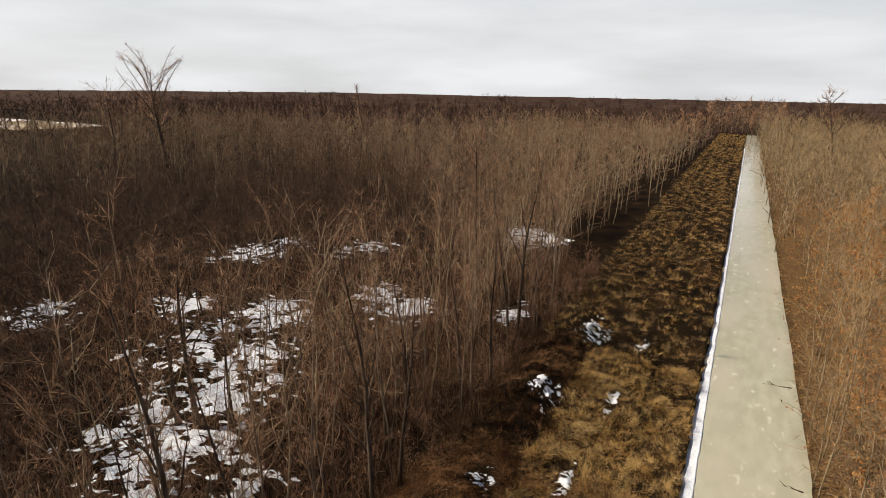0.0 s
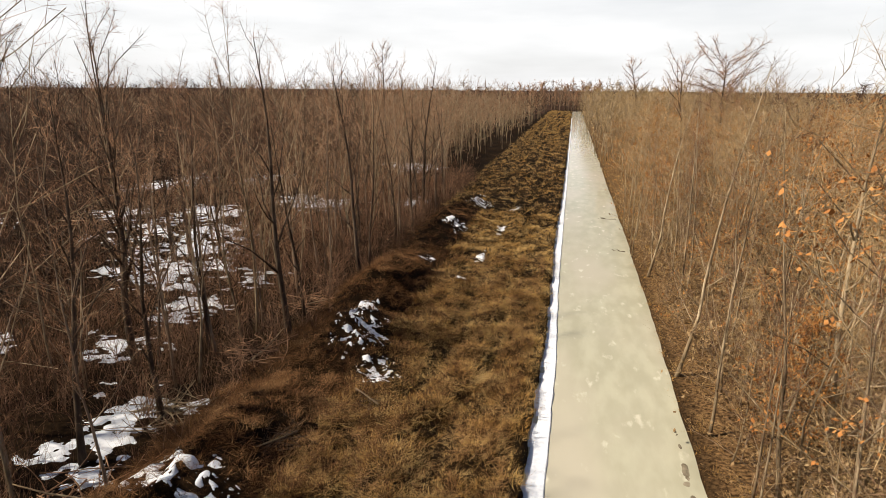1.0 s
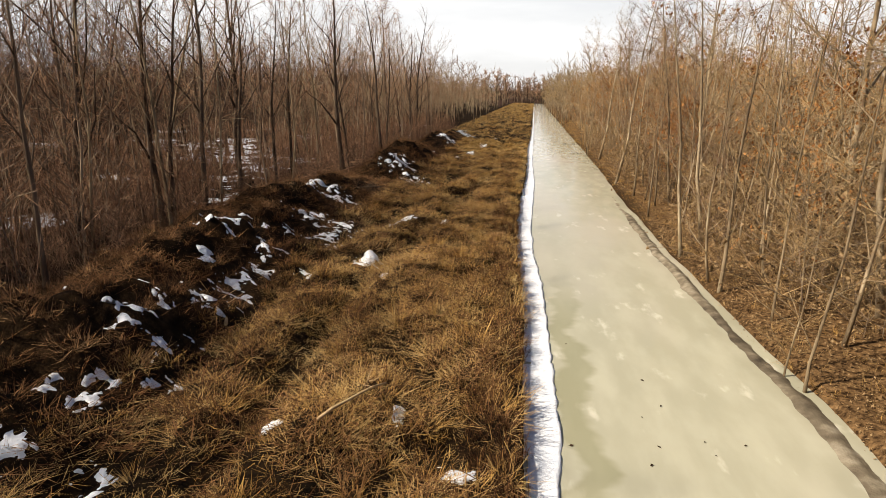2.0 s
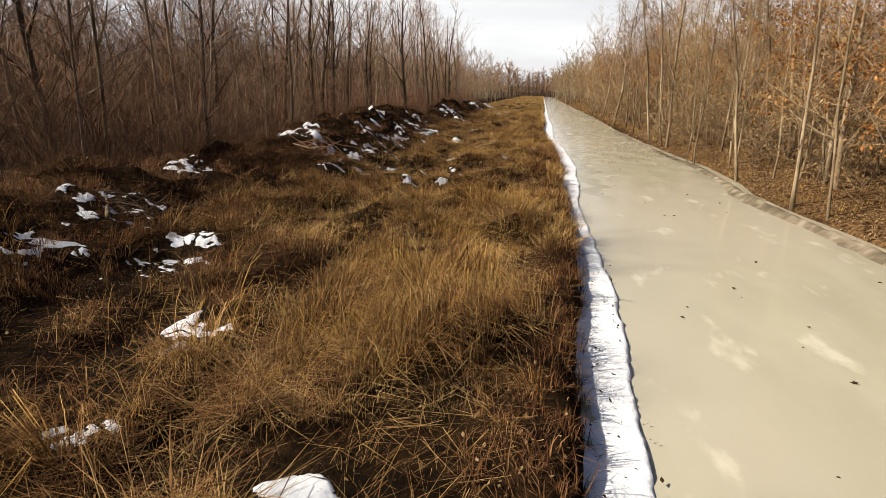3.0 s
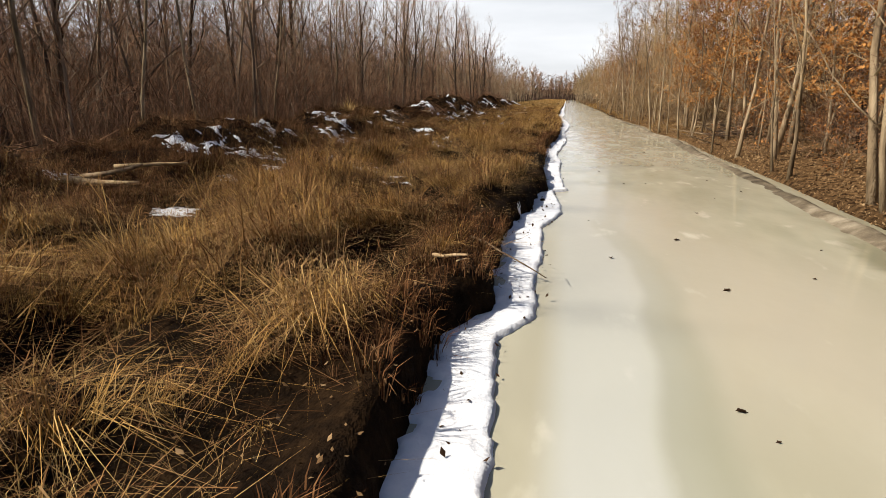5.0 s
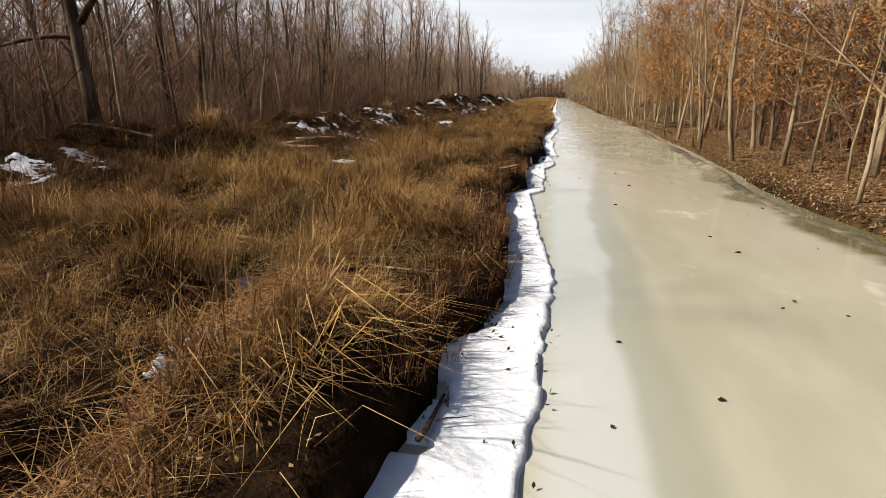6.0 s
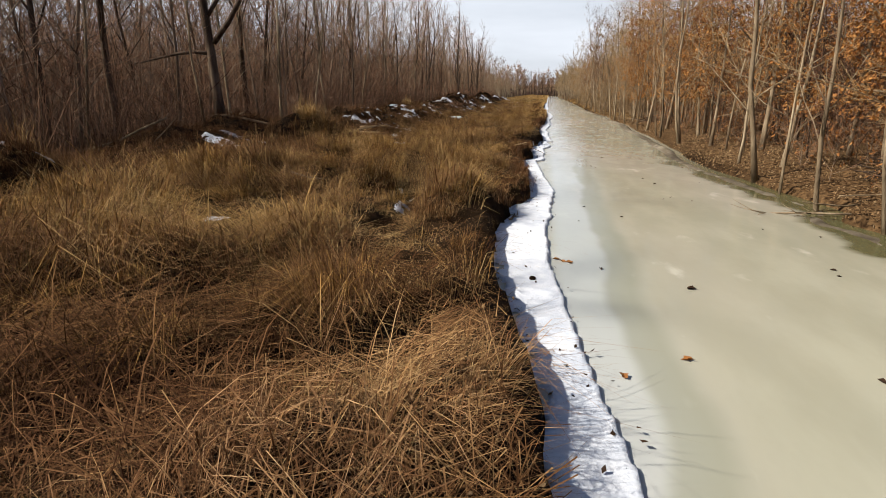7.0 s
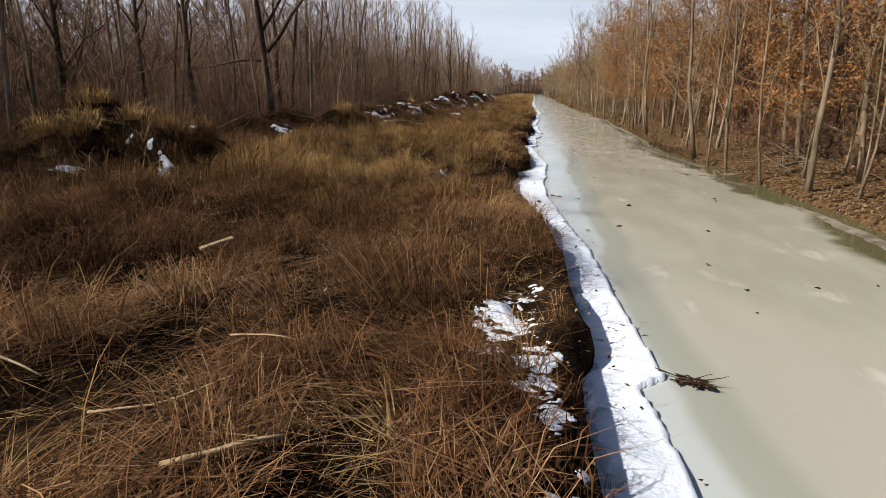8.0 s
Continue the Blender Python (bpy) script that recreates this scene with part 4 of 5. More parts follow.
single(308, 21.0, 95.5, "broad spreading bare tree rising above the forest", height=15.6, radius=0.3, stout=0.3, lift=0.03, limbs=30, per_limb=44, spread=0.36, crown=0.42, steep=0.7, thin=0.022, twig=1.3, rounded=True)
single(309, -118.0, 108.0, "large spreading bare tree above the forest", height=21.0, radius=0.42, stout=0.5, limbs=24, per_limb=40, spread=0.42, crown=0.36, steep=0.9, lift=0.05, thin=0.03, twig=1.6, rounded=True)
single(310, -103.0, 86.0, "spreading bare tree above the forest", height=16.5, radius=0.26, stout=0.35, limbs=14, per_limb=18, spread=0.34, crown=0.45, steep=1.0, thin=0.022, twig=1.5, rounded=True)
single(311, -14.2, 18.7, "slender bare tree beside a patch of snow", height=11.5, radius=0.1, limbs=9, per_limb=18, spread=0.25, crown=0.35, steep=1.4, thin=0.006)
single(312, -13.8, 12.6, "slender leaning bare tree behind a spoil heap", height=10.8, radius=0.09, limbs=10, per_limb=18, spread=0.3, crown=0.35, steep=1.2, thin=0.006, lean=0.1)
single(313, 9.0, 24.0, "pale tall bare tree on the bank", height=12.0, radius=0.11, limbs=10, per_limb=20, spread=0.26, crown=0.3, steep=1.4, thin=0.007, bark=BARK_PALE, mat=TWIG_WARM)
single(314, 10.5, 13.0, "pale tall bare tree on the bank", height=13.5, radius=0.13, limbs=12, per_limb=20, spread=0.26, crown=0.35, steep=1.6, thin=0.007, bark=BARK_PALE, mat=TWIG_WARM)

single(315, -97.0, 156.0, "tall slim bare tree above the forest", height=19.4, radius=0.25, limbs=12, per_limb=16, spread=0.16, crown=0.4, steep=1.6, thin=0.03, twig=1.4)
single(316, 19.6, 186.0, "tall bare tree above the forest", height=19.5, radius=0.3, limbs=12, per_limb=20, spread=0.3, crown=0.45, steep=1.0, thin=0.035, twig=1.6)
for i, (x, y, h) in enumerate([(-14, 205, 13), (-18, 215, 12.5), (-4, 342, 14), (4, 345, 16), (10, 300, 14), (-13, 290, 14), (0, 352, 17), (-9, 347, 12), (8, 338, 13), (-16, 330, 15), (12, 325, 15), (2, 336, 11)]):
    single(320 + i, x, y, "dark bare tree where the ditch ends", height=h, radius=0.3, limbs=12, per_limb=22, spread=0.36, crown=0.2, steep=1.0, thin=0.06, twig=1.6, mat=TWIG)

def flat_brush(seed, n, height, r):
    g = np.random.default_rng(seed)
    base = np.concatenate([g.normal(0, 0.5, (n, 2)), np.zeros((n, 1))], 1)
    tip = base + np.concatenate([g.normal(0, 0.5, (n, 2)), g.uniform(0.3, 1.0, (n, 1)) * height], 1)
    co, fa = spikes(np.concatenate([base, tip, np.full((n, 1), r), np.zeros((n, 1))], 1), 2)
    return co, fa, np.zeros(len(fa), int)


thickets = [flat_brush(75 + i, 26, 1.3 + 0.4 * i, 0.012) for i in range(4)]
tall_brush = [canopy_tree(85 + i, 2.4 + 0.6 * i, 0.014, 10, 5, 0.0075, spread=0.5, crown=0.08, steep=0.9, twigs=3, twig=0.35) for i in range(5)]
leafy_brush = [canopy_tree(92 + i, 1.5 + 0.5 * i, 0.012, 11, 5, 0.006, spread=0.62, crown=0.06, steep=0.5, twigs=3, twig=0.35, leaves=90 + 40 * (i % 2)) for i in range(4)]
scatter("undergrowth", spots_in(50, -34, -13.5, -62, 12, 1.2), tall_brush, 50, [BARK_MID, TWIG], "tall dark brush between the trees", "shrubs", 0.6, 1.4)
# brush darkened in colour, in place of shade between the trunks
scatter("undergrowth", spots_in(49, 9.5, 24, -62, -10, 1.15), tall_brush, 49, [TWIG_DARKENED, TWIG_DARKENED], "tall brush behind the bank, wood shade in its colour", "shrubs", 0.6, 1.3)
scatter("undergrowth", clear(spots_in(55, -60, -20, 8, 90, 1.5, 0.3), SNOW_WOOD, 1.0), thickets, 56, [TWIG], "low brown thicket on the forest floor", "shrubs", 0.6, 1.3)
scatter("undergrowth", spots_in(57, 12, 36, -5, 80, 1.5, 0.3), thickets, 58, [TWIG_WARM], "low tan thicket on the forest floor", "shrubs", 0.5, 1.2)

# understorey of thin red-brown stems
rng = np.random.default_rng(9)


def brush(seed, n, height, r):
    g = np.random.default_rng(seed)
    a = g.uniform(0, 6.28, n)
    base = np.stack([np.cos(a), np.sin(a), a * 0], 1) * g.uniform(0, 0.6, (n, 1))
    tip = base + np.stack([np.cos(a), np.sin(a), a * 0], 1) * g.uniform(0, 0.6, (n, 1)) + np.stack([g.normal(0, 0.75, n), g.normal(0, 0.75, n), height * g.uniform(0.2, 1.1, n)], 1)
    co, fa = spikes(np.concatenate([base, tip, np.full((n, 1), r), np.zeros((n, 1))], 1), 3)
    return co, fa, np.zeros(len(fa), int)


shrubs = [brush(60 + i, 22, 2.4 + 0.7 * (i % 3), 0.0075) for i in range(5)]
edge_brush = np.concatenate([spots_in(51, -22, -11.2, -60, 80, 0.85, 0.3)])
scatter("undergrowth", clear(edge_brush, SNOW_WOOD, 0.9), shrubs[:3] + tall_brush[:2], 52, [TWIG_DARKENED, TWIG], "thin reddish undergrowth stems between the trees", "shrubs", 0.5, 1.2)
scatter("undergrowth", spots_in(59, 7.4, 13, -58, -12, 1.1, 0.3), leafy_brush, 59, [BARK_MID, TWIG, LEAF], "twiggy brown brush with dry leaves on the bank", "shrubs", 0.3, 0.9)
scatter("undergrowth", np.concatenate([spots_in(53, 7.4, 14, -12, 8, 0.95, 0.3), spots_in(54, 6.5, 14, 8, 60, 0.85, 0.25)]), leafy_brush, 54, [BARK_MID, TWIG_WARM, LITTER], "twiggy tan brush with dry leaves on the bank", "shrubs", 0.4, 1.25)


# ---- grass ----
def tussock(seed, n, height, width, flop, spread=0.14, simple=False, comb=0.0):
    """A tuft of arching blades: three triangles each, or one."""
    g = np.random.default_rng(seed)
    a = g.uniform(0, 2 * np.pi, n)
    out = np.stack([np.cos(a), np.sin(a), a * 0], 1)
    base = out * g.uniform(0, spread, (n, 1)) + np.array([0, 0, -0.05])
    h = height * g.uniform(0.45, 1.15, (n, 1))
    lean = flop * g.uniform(0.15, 1.2, (n, 1))
    b = a + g.normal(0, 0.7, n)
    way = np.stack([np.cos(b) * 0.75 + comb, np.sin(b) * 0.75, b * 0], 1) if comb else np.stack([np.cos(b), np.sin(b), b * 0], 1)
    mid = base + way * lean * h * 0.35 + np.array([0, 0, 1]) * h * 0.6
    tip = base + way * lean * h * 1.1 + np.array([0, 0, 1]) * h * np.clip(1.05 - 0.45 * lean, 0.25, 1)
    side = np.stack([-np.sin(b), np.cos(b), b * 0], 1) * width * g.uniform(0.6, 1.3, (n, 1))
    if simple:
        return np.stack([base - side, base + side, tip], 1).reshape(-1, 3), np.arange(3 * n).reshape(-1, 3), np.zeros(n, int)
    co = np.stack([base - side, base + side, mid - side * 0.8, mid + side * 0.8, tip], 1).reshape(-1, 3)
    f = np.array([[0, 1, 2], [1, 3, 2], [2, 3, 4]])
    fa = (f[None] + (np.arange(n) * 5)[:, None, None]).reshape(-1, 3)
    return co, fa, np.zeros(len(fa), int)


def on_strip(p, lo, hi):
    d = left_edge(p[:, 1]) - p[:, 0]
    return p[(d > lo) & (d < hi)]


def off_snow(p, keep=0.25):
    """Leaves out most plants where snow lies."""
    g = np.random.default_rng(3)
    bare = np.ones(len(p), bool)
    for spots, rough, scale in ((SNOW_NEAR + SNOW_NEARER, 2.6, 2.6), (SNOW_BANK, 3.2, 4.0), (SNOW_FAR, 2.8, 2.4), (HEAP_SNOW_NEAR + HIGH_HEAP_SNOW, 3.4, 2.2), (HEAP_SNOW_FAR + HEAP_SNOW_MID, 3.5, 2.2)):
        for spot in spots:
            near = np.flatnonzero((np.abs(p[:, 0] - spot[0]) < 1.5 * spot[2]) & (np.abs(p[:, 1] - spot[1]) < 1.5 * spot[3]))
            if len(near):
                bare[near] &= snow_depth(p[near, 0], p[near, 1], spot, rough, scale) < -0.8
    return p[bare | (g.random(len(p)) < keep)]


def clumped(p, seed, scale=1.1, least=0.03):
    """Thins out hollows, so that the grass stands in clumps."""
    n = fbm(p[:, 0] * scale, p[:, 1] * scale * 0.8, seed, 2) * 0.25 + hummock(p) * 0.75
    g = np.random.default_rng(seed)
    return p[g.random(len(p)) < sstep(n, 0.41, 0.52) * (1 - least) + least]


tufts = [tussock(400 + i, 44, 0.24 + 0.075 * (i % 4), 0.0023, 1.1 + 0.45 * (i % 3), 0.13, comb=0.55) for i in range(10)]
mats_ = [tussock(420 + i, 40, 0.22, 0.003, 3.0, 0.22, True) for i in range(6)]
far_tufts = [tussock(440 + i, 36, 0.36, 0.0065, 1.5, 0.25, True) for i in range(6)]
far_tufts = [(co, fa, np.full(len(fa), i % 2)) for i, (co, fa, _) in enumerate(far_tufts)]
tufts = [(co, fa, np.full(len(fa), i % 2)) for i, (co, fa, _) in enumerate(tufts)]


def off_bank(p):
    """Keeps the bank's face bare of grass, so that its blackened soil stands for the shaded drop."""
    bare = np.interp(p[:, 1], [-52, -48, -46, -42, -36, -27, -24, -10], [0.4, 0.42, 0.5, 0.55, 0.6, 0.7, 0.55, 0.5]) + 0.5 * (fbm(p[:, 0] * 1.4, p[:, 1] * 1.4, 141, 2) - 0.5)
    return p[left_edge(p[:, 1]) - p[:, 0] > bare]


def off_rut(p, width=0.28):
    rut = np.interp(p[:, 1], RUT_Y, RUT_X) + 0.5 * (fbm(p[:, 1] * 0.25, p[:, 1] * 0, 3, 2) - 0.5)
    return p[((np.abs(p[:, 0] - rut) > width) & (np.abs(p[:, 0] - rut + 1.9) > width * 0.6)) | (p[:, 1] < -47)]


lush = clumped(off_rut(off_snow(off_bank(on_strip(spots_in(61, -7.6, 1.2, -59.5, -12, 0.25), 0.4, 7.5)), 0.3)), 5)
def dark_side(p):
    """The weedy side towards the heaps, coloured darker for the trees' shade; also most of the near end."""
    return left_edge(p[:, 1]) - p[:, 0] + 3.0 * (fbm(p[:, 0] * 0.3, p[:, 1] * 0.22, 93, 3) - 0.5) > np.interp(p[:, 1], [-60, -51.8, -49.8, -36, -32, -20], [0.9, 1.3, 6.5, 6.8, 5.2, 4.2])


golden = fbm(lush[:, 0] * 0.35, lush[:, 1] * 0.2, 91, 2) + np.interp(lush[:, 1], [-60, -51.5, -49.3, -40, -20], [-0.3, -0.25, 0.1, 0.2, 0.28]) > 0.47
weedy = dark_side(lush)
scatter("grass", lush[weedy], tufts, 59, [GRASS_RED, BLUESTEM], "reddish weeds and grass, tree shade put into the colour", "grass", 0.4, 1.0, swell=0.4)
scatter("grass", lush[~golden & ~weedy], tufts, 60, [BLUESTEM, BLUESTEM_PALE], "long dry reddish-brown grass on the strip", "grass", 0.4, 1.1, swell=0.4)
scatter("grass", lush[golden & ~weedy], tufts, 62, [GRASS, BLUESTEM_PALE], "long dry golden-brown grass on the strip", "grass", 0.45, 1.35, swell=0.4)
hummocks = [tussock(460 + i, 130, 0.5, 0.0026, 1.8, 0.28, comb=0.6) for i in range(6)]
knolls = clumped(off_rut(off_snow(on_strip(spots_in(75, -7.2, 0.8, -59, -8, 0.8), 1.25, 7), 0.05)), 15, 0.5)
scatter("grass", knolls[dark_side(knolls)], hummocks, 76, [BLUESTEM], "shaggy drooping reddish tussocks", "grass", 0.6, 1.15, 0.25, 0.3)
scatter("grass", knolls[~dark_side(knolls)], hummocks, 77, [GRASS], "shaggy drooping golden tussocks", "grass", 0.6, 1.2, 0.25, 0.3)
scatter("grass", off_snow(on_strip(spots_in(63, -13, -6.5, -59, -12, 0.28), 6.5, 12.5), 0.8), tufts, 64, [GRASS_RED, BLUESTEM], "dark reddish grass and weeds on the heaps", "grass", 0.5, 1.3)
shags = [tussock(480 + i, 90, 0.45, 0.004, 1.3, 0.3, True) for i in range(5)]
shaggy = on_strip(spots_in(78, -12.6, -7, -58, 40, 0.75), 7.2, 12.3)
scatter("grass", shaggy, shags, 79, [BLUESTEM], "shaggy dry grass hanging over the heaps", "grass", 0.45, 1.0, 0.25)
scatter("grass", off_snow(off_bank(on_strip(spots_in(65, -8, 1.0, -59, -12, 0.4, 0.42), 0.5, 8)), 0.05), mats_, 66, [STRAW], "flattened pale straw lying in mats", "grass", 0.7, 1.5)
scatter("grass", clumped(off_snow(on_strip(spots_in(67, -7.8, 0.8, -12, 60, 0.25), 0.35, 7.5), 0.1), 7, 0.5, 0.75), far_tufts, 68, [GRASS, GOLD], "long dry golden grass further along the strip", "grass", 0.5, 1.2, swell=0.3)
scatter("grass", off_snow(on_strip(spots_in(69, -13, -6.5, -12, 60, 0.33), 6.5, 12.5)), far_tufts, 70, [BLUESTEM, GRASS_RED], "dry reddish weeds on the further heaps", "grass", 0.6, 1.2)
scatter("grass", on_strip(spots_in(71, -12, 0.5, 60, 340, 0.9), 0.2, 12), far_tufts, 72, [GRASS, GOLD], "distant dry grass along the ditch", "grass", 1.0, 1.9)
wisps = [tussock(490 + i, 14, 0.4 + 0.07 * (i % 3), 0.0026, 1.6, 0.2, comb=0.5) for i in range(5)]
tall_spots = clumped(off_rut(off_snow(off_bank(on_strip(spots_in(83, -8.5, 0.4, -59, -8, 0.36), 0.4, 8)), 0.1)), 25, 0.6)
wisps = [(co, fa, np.full(len(fa), i % 2)) for i, (co, fa, _) in enumerate(wisps)]
scatter("grass", tall_spots[tall_spots[:, 1] < -50.3], wisps, 85, [BLUESTEM_PALE, BLUESTEM], "thin reddish grass stalks", "grass", 0.6, 1.2, swell=0.25)
scatter("grass", tall_spots[tall_spots[:, 1] >= -50.3], wisps, 84, [STRAW, GOLD], "thin straw-coloured grass stalks", "grass", 0.6, 1.2, swell=0.25)
def strands(seed, n, length, width):
    """Long dead stems, bent over in an arch: ribbons of four pieces."""
    g = np.random.default_rng(seed)
    a, ln = g.uniform(0, 2 * np.pi, n), length * g.uniform(0.5, 1.2, n)
    way = np.stack([np.cos(a), np.sin(a)], 1)
    base = g.normal(0, 0.12, (n, 2))
    bend = g.uniform(0.7, 1.9, n)
    side = np.stack([-np.sin(a), np.cos(a)], 1) * (width * g.uniform(0.6, 1.4, n))[:, None]
    rows, x, z = [], np.zeros(n), np.full(n, -0.03)
    for k in range(5):
        w = side * (1.0, 0.95, 0.8, 0.6, 0.15)[k]
        for sign in (-1, 1):
            rows.append(np.column_stack([base + way * x[:, None] + sign * w, z]))
        th = g.uniform(0.05, 0.35, n) * (k == 0) + bend * (k + 0.6) / 3.2
        x, z = x + np.sin(th) * ln / 4, np.maximum(z + np.cos(th) * ln / 4, 0.02)
    co = np.stack(rows, 1).reshape(-1, 3)
    f = np.concatenate([[[2 * k, 2 * k + 1, 2 * k + 3], [2 * k, 2 * k + 3, 2 * k + 2]] for k in range(4)])
    return co, (f[None] + (np.arange(n) * 10)[:, None, None]).reshape(-1, 3), np.full(8 * n, seed % 2)


arches = [strands(530 + i, 12, 0.55 + 0.1 * (i % 3), 0.0023) for i in range(8)]
long_spots = clumped(off_rut(off_snow(off_bank(on_strip(spots_in(95, -8.5, 0.3, -59.5, -14, 0.27), 1.0, 8.5)), 0.02)), 35, 0.7, 0.15)
pale_spots = fbm(long_spots[:, 0] * 0.4, long_spots[:, 1] * 0.3, 96, 2) - 0.3 * sstep(-long_spots[:, 1], 49.5, 51.5) > 0.5
scatter("grass", long_spots[pale_spots], arches, 97, [STRAW, GRASS], "long pale grass stems bent over in arches", "grass", 0.5, 1.25, swell=0.4)
scatter("grass", long_spots[~pale_spots], arches, 98, [BLUESTEM_PALE, BLUESTEM], "long reddish grass stems bent over in arches", "grass", 0.5, 1.2, swell=0.4)
wisp_heaps = on_strip(spots_in(86, -12.5, -7.5, -58, -8, 0.5), 7.5, 12)
scatter("grass", wisp_heaps, wisps, 87, [BLUESTEM_PALE, BLUESTEM], "tall dry grass stalks on the heaps", "grass", 0.5, 1.1)
bright = clumped(off_snow(off_bank(on_strip(spots_in(90, -4.0, 0.2, -44, -9, 0.2), 0.75, 3.8)), 0.1), 26, 0.5)
scatter("grass", bright, wisps, 91, [GOLD, STRAW], "pale golden grass stalks beside the ditch", "grass", 0.45, 1.05)
high = spots_in(92, -13.2, -6.6, -50.2, -43.2, 0.3)
high = off_snow(high[((high[:, 0] + 9.8) / 3.0) ** 2 + ((high[:, 1] + 47.0) / 2.9) ** 2 < 1], 0.1)
scatter("grass", high, tufts, 93, [GRASS_RED, BLUESTEM_PALE], "reddish dry grass over the high heap", "grass", 0.4, 1.0)
# weeds hanging over the bank's edge, their dark colour standing for its shade
fringe = [tussock(520 + i, 26, 0.16 + 0.05 * (i % 3), 0.0035, 0.9, 0.09) for i in range(6)]
edge_spots = off_snow(on_strip(spots_in(88, -2.2, 1.2, -59.5, 20, 0.16, 0.3), 0.08, 1.1), 0.1)
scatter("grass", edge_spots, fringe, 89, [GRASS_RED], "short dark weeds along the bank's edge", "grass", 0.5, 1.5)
# thatch: fallen blades lying over each other
rng = np.random.default_rng(7)
p = np.concatenate([np.stack([rng.uniform(-12.5, 1.0, 330000), rng.uniform(-59.5, 45, 330000)], 1), np.stack([rng.uniform(-8.0, 1.0, 200000), rng.uniform(-59.5, -16, 200000)], 1)])
d = left_edge(p[:, 1]) - p[:, 0]
p = p[(d > np.where(p[:, 1] < -48, 0.3, 0.65)) & (d < 12) & (rng.random(len(p)) < np.where(d > 7.5, 0.8, 1.0)) & (rng.random(len(p)) < np.where(p[:, 1] > -12, 0.8, 1.0))]
p = off_snow(off_bank(p), 0.12)
p = p[rng.random(len(p)) < 0.05 + 0.95 * sstep(hummock(p), 0.4, 0.53)]
a = flow(p) + rng.normal(0, 0.8, len(p))
half = np.stack([np.cos(a), np.sin(a), rng.normal(0.05, 0.22, len(p))], 1) * rng.uniform(0.1, 0.36, (len(p), 1))
base = np.stack([p[:, 0], p[:, 1], ground(p[:, 0], p[:, 1]) + 0.01 + 0.3 * rng.random(len(p)) ** 1.7], 1)
side = np.stack([-np.sin(a), np.cos(a), a * 0], 1) * rng.uniform(0.002, 0.005, (len(p), 1)) * np.where(p[:, 1:2] > -12, 2.5, 1.0)
co = np.stack([base - half - side, base - half + side, base + half], 1).reshape(-1, 3)
me = mesh_from("thatch", co, np.arange(len(co)).reshape(-1, 3))
me.materials.append(THATCH)
me.materials.append(GRASS_RED)
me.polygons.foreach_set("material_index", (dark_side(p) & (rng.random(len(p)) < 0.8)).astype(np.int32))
tagged(part("thatch", me, THATCH), "matted fallen grass stems covering the ground", "grass", kind="stuff")
far_bank = spots_in(73, 5.2, 9, -10, 120, 0.6, 0.3)
scatter("grass", far_bank[far_bank[:, 0] > right_edge(far_bank[:, 1]) + 0.25], far_tufts, 74, [GRASS, STRAW], "sparse dry grass on the far bank", "grass", 0.5, 1.0)

# leaves fallen on the bank and the strip
rng = np.random.default_rng(81)


def litter(name, p, mat, size, label, lift=0.03):
    z = ground(p[:, 0], p[:, 1]) + lift
    co, fa = blades_of_leaf(rng, np.stack([p[:, 0], p[:, 1], z], 1) + rng.normal(0, 0.012, (len(p), 3)), size, 0.0)
    return tagged(part(name, mesh_from(name, co, fa), mat), label, "leaf litter", kind="stuff")


bank = np.stack([5 + 8 * rng.random(70000) ** 1.4, rng.uniform(-58, 20, 70000)], 1)
litter("leaf_litter", bank[bank[:, 0] > right_edge(bank[:, 1]) + 0.2], LITTER, 0.068, "pale brown fallen leaves covering the bank")
p = np.stack([rng.uniform(-0.3, 1.1, 900), rng.uniform(-58, -10, 900)], 1)
p = p[(p[:, 0] < rim_edge(p[:, 1]) + 0.1) & (p[:, 0] > left_edge(p[:, 1]) - 0.1)]
co, fa = blades_of_leaf(rng, np.stack([p[:, 0], p[:, 1], np.full(len(p), 0.05)], 1), 0.05, 0.0)
tagged(part("leaf_litter", mesh_from("leaf_litter", co, fa), LEAF_DARK), "dark leaf bits scattered over the snow", "leaf litter", kind="stuff")
floor = np.stack([rng.uniform(-13, -0.8, 2600), rng.uniform(-58, 0, 2600)], 1)
litter("leaf_litter", floor, LITTER, 0.05, "fallen leaves caught in the dry grass", 0.16)
near_bank = np.stack([rng.uniform(-2.2, 0.9, 4200), rng.uniform(-59, -16, 4200)], 1)
litter("leaf_litter", on_strip(near_bank, 0.1, 1.3), LITTER, 0.042, "curled brown leaves on the dark near bank", 0.05)


# ---- loose things ----
def bent_stick(seed, length, r, wander=0.08, steps=5, sides=6, taper=0.5):
    return chain(along(np.random.default_rng(seed), (0, 0, 0), (1, 0, 0), length, steps, r, r * taper, wander), sides)


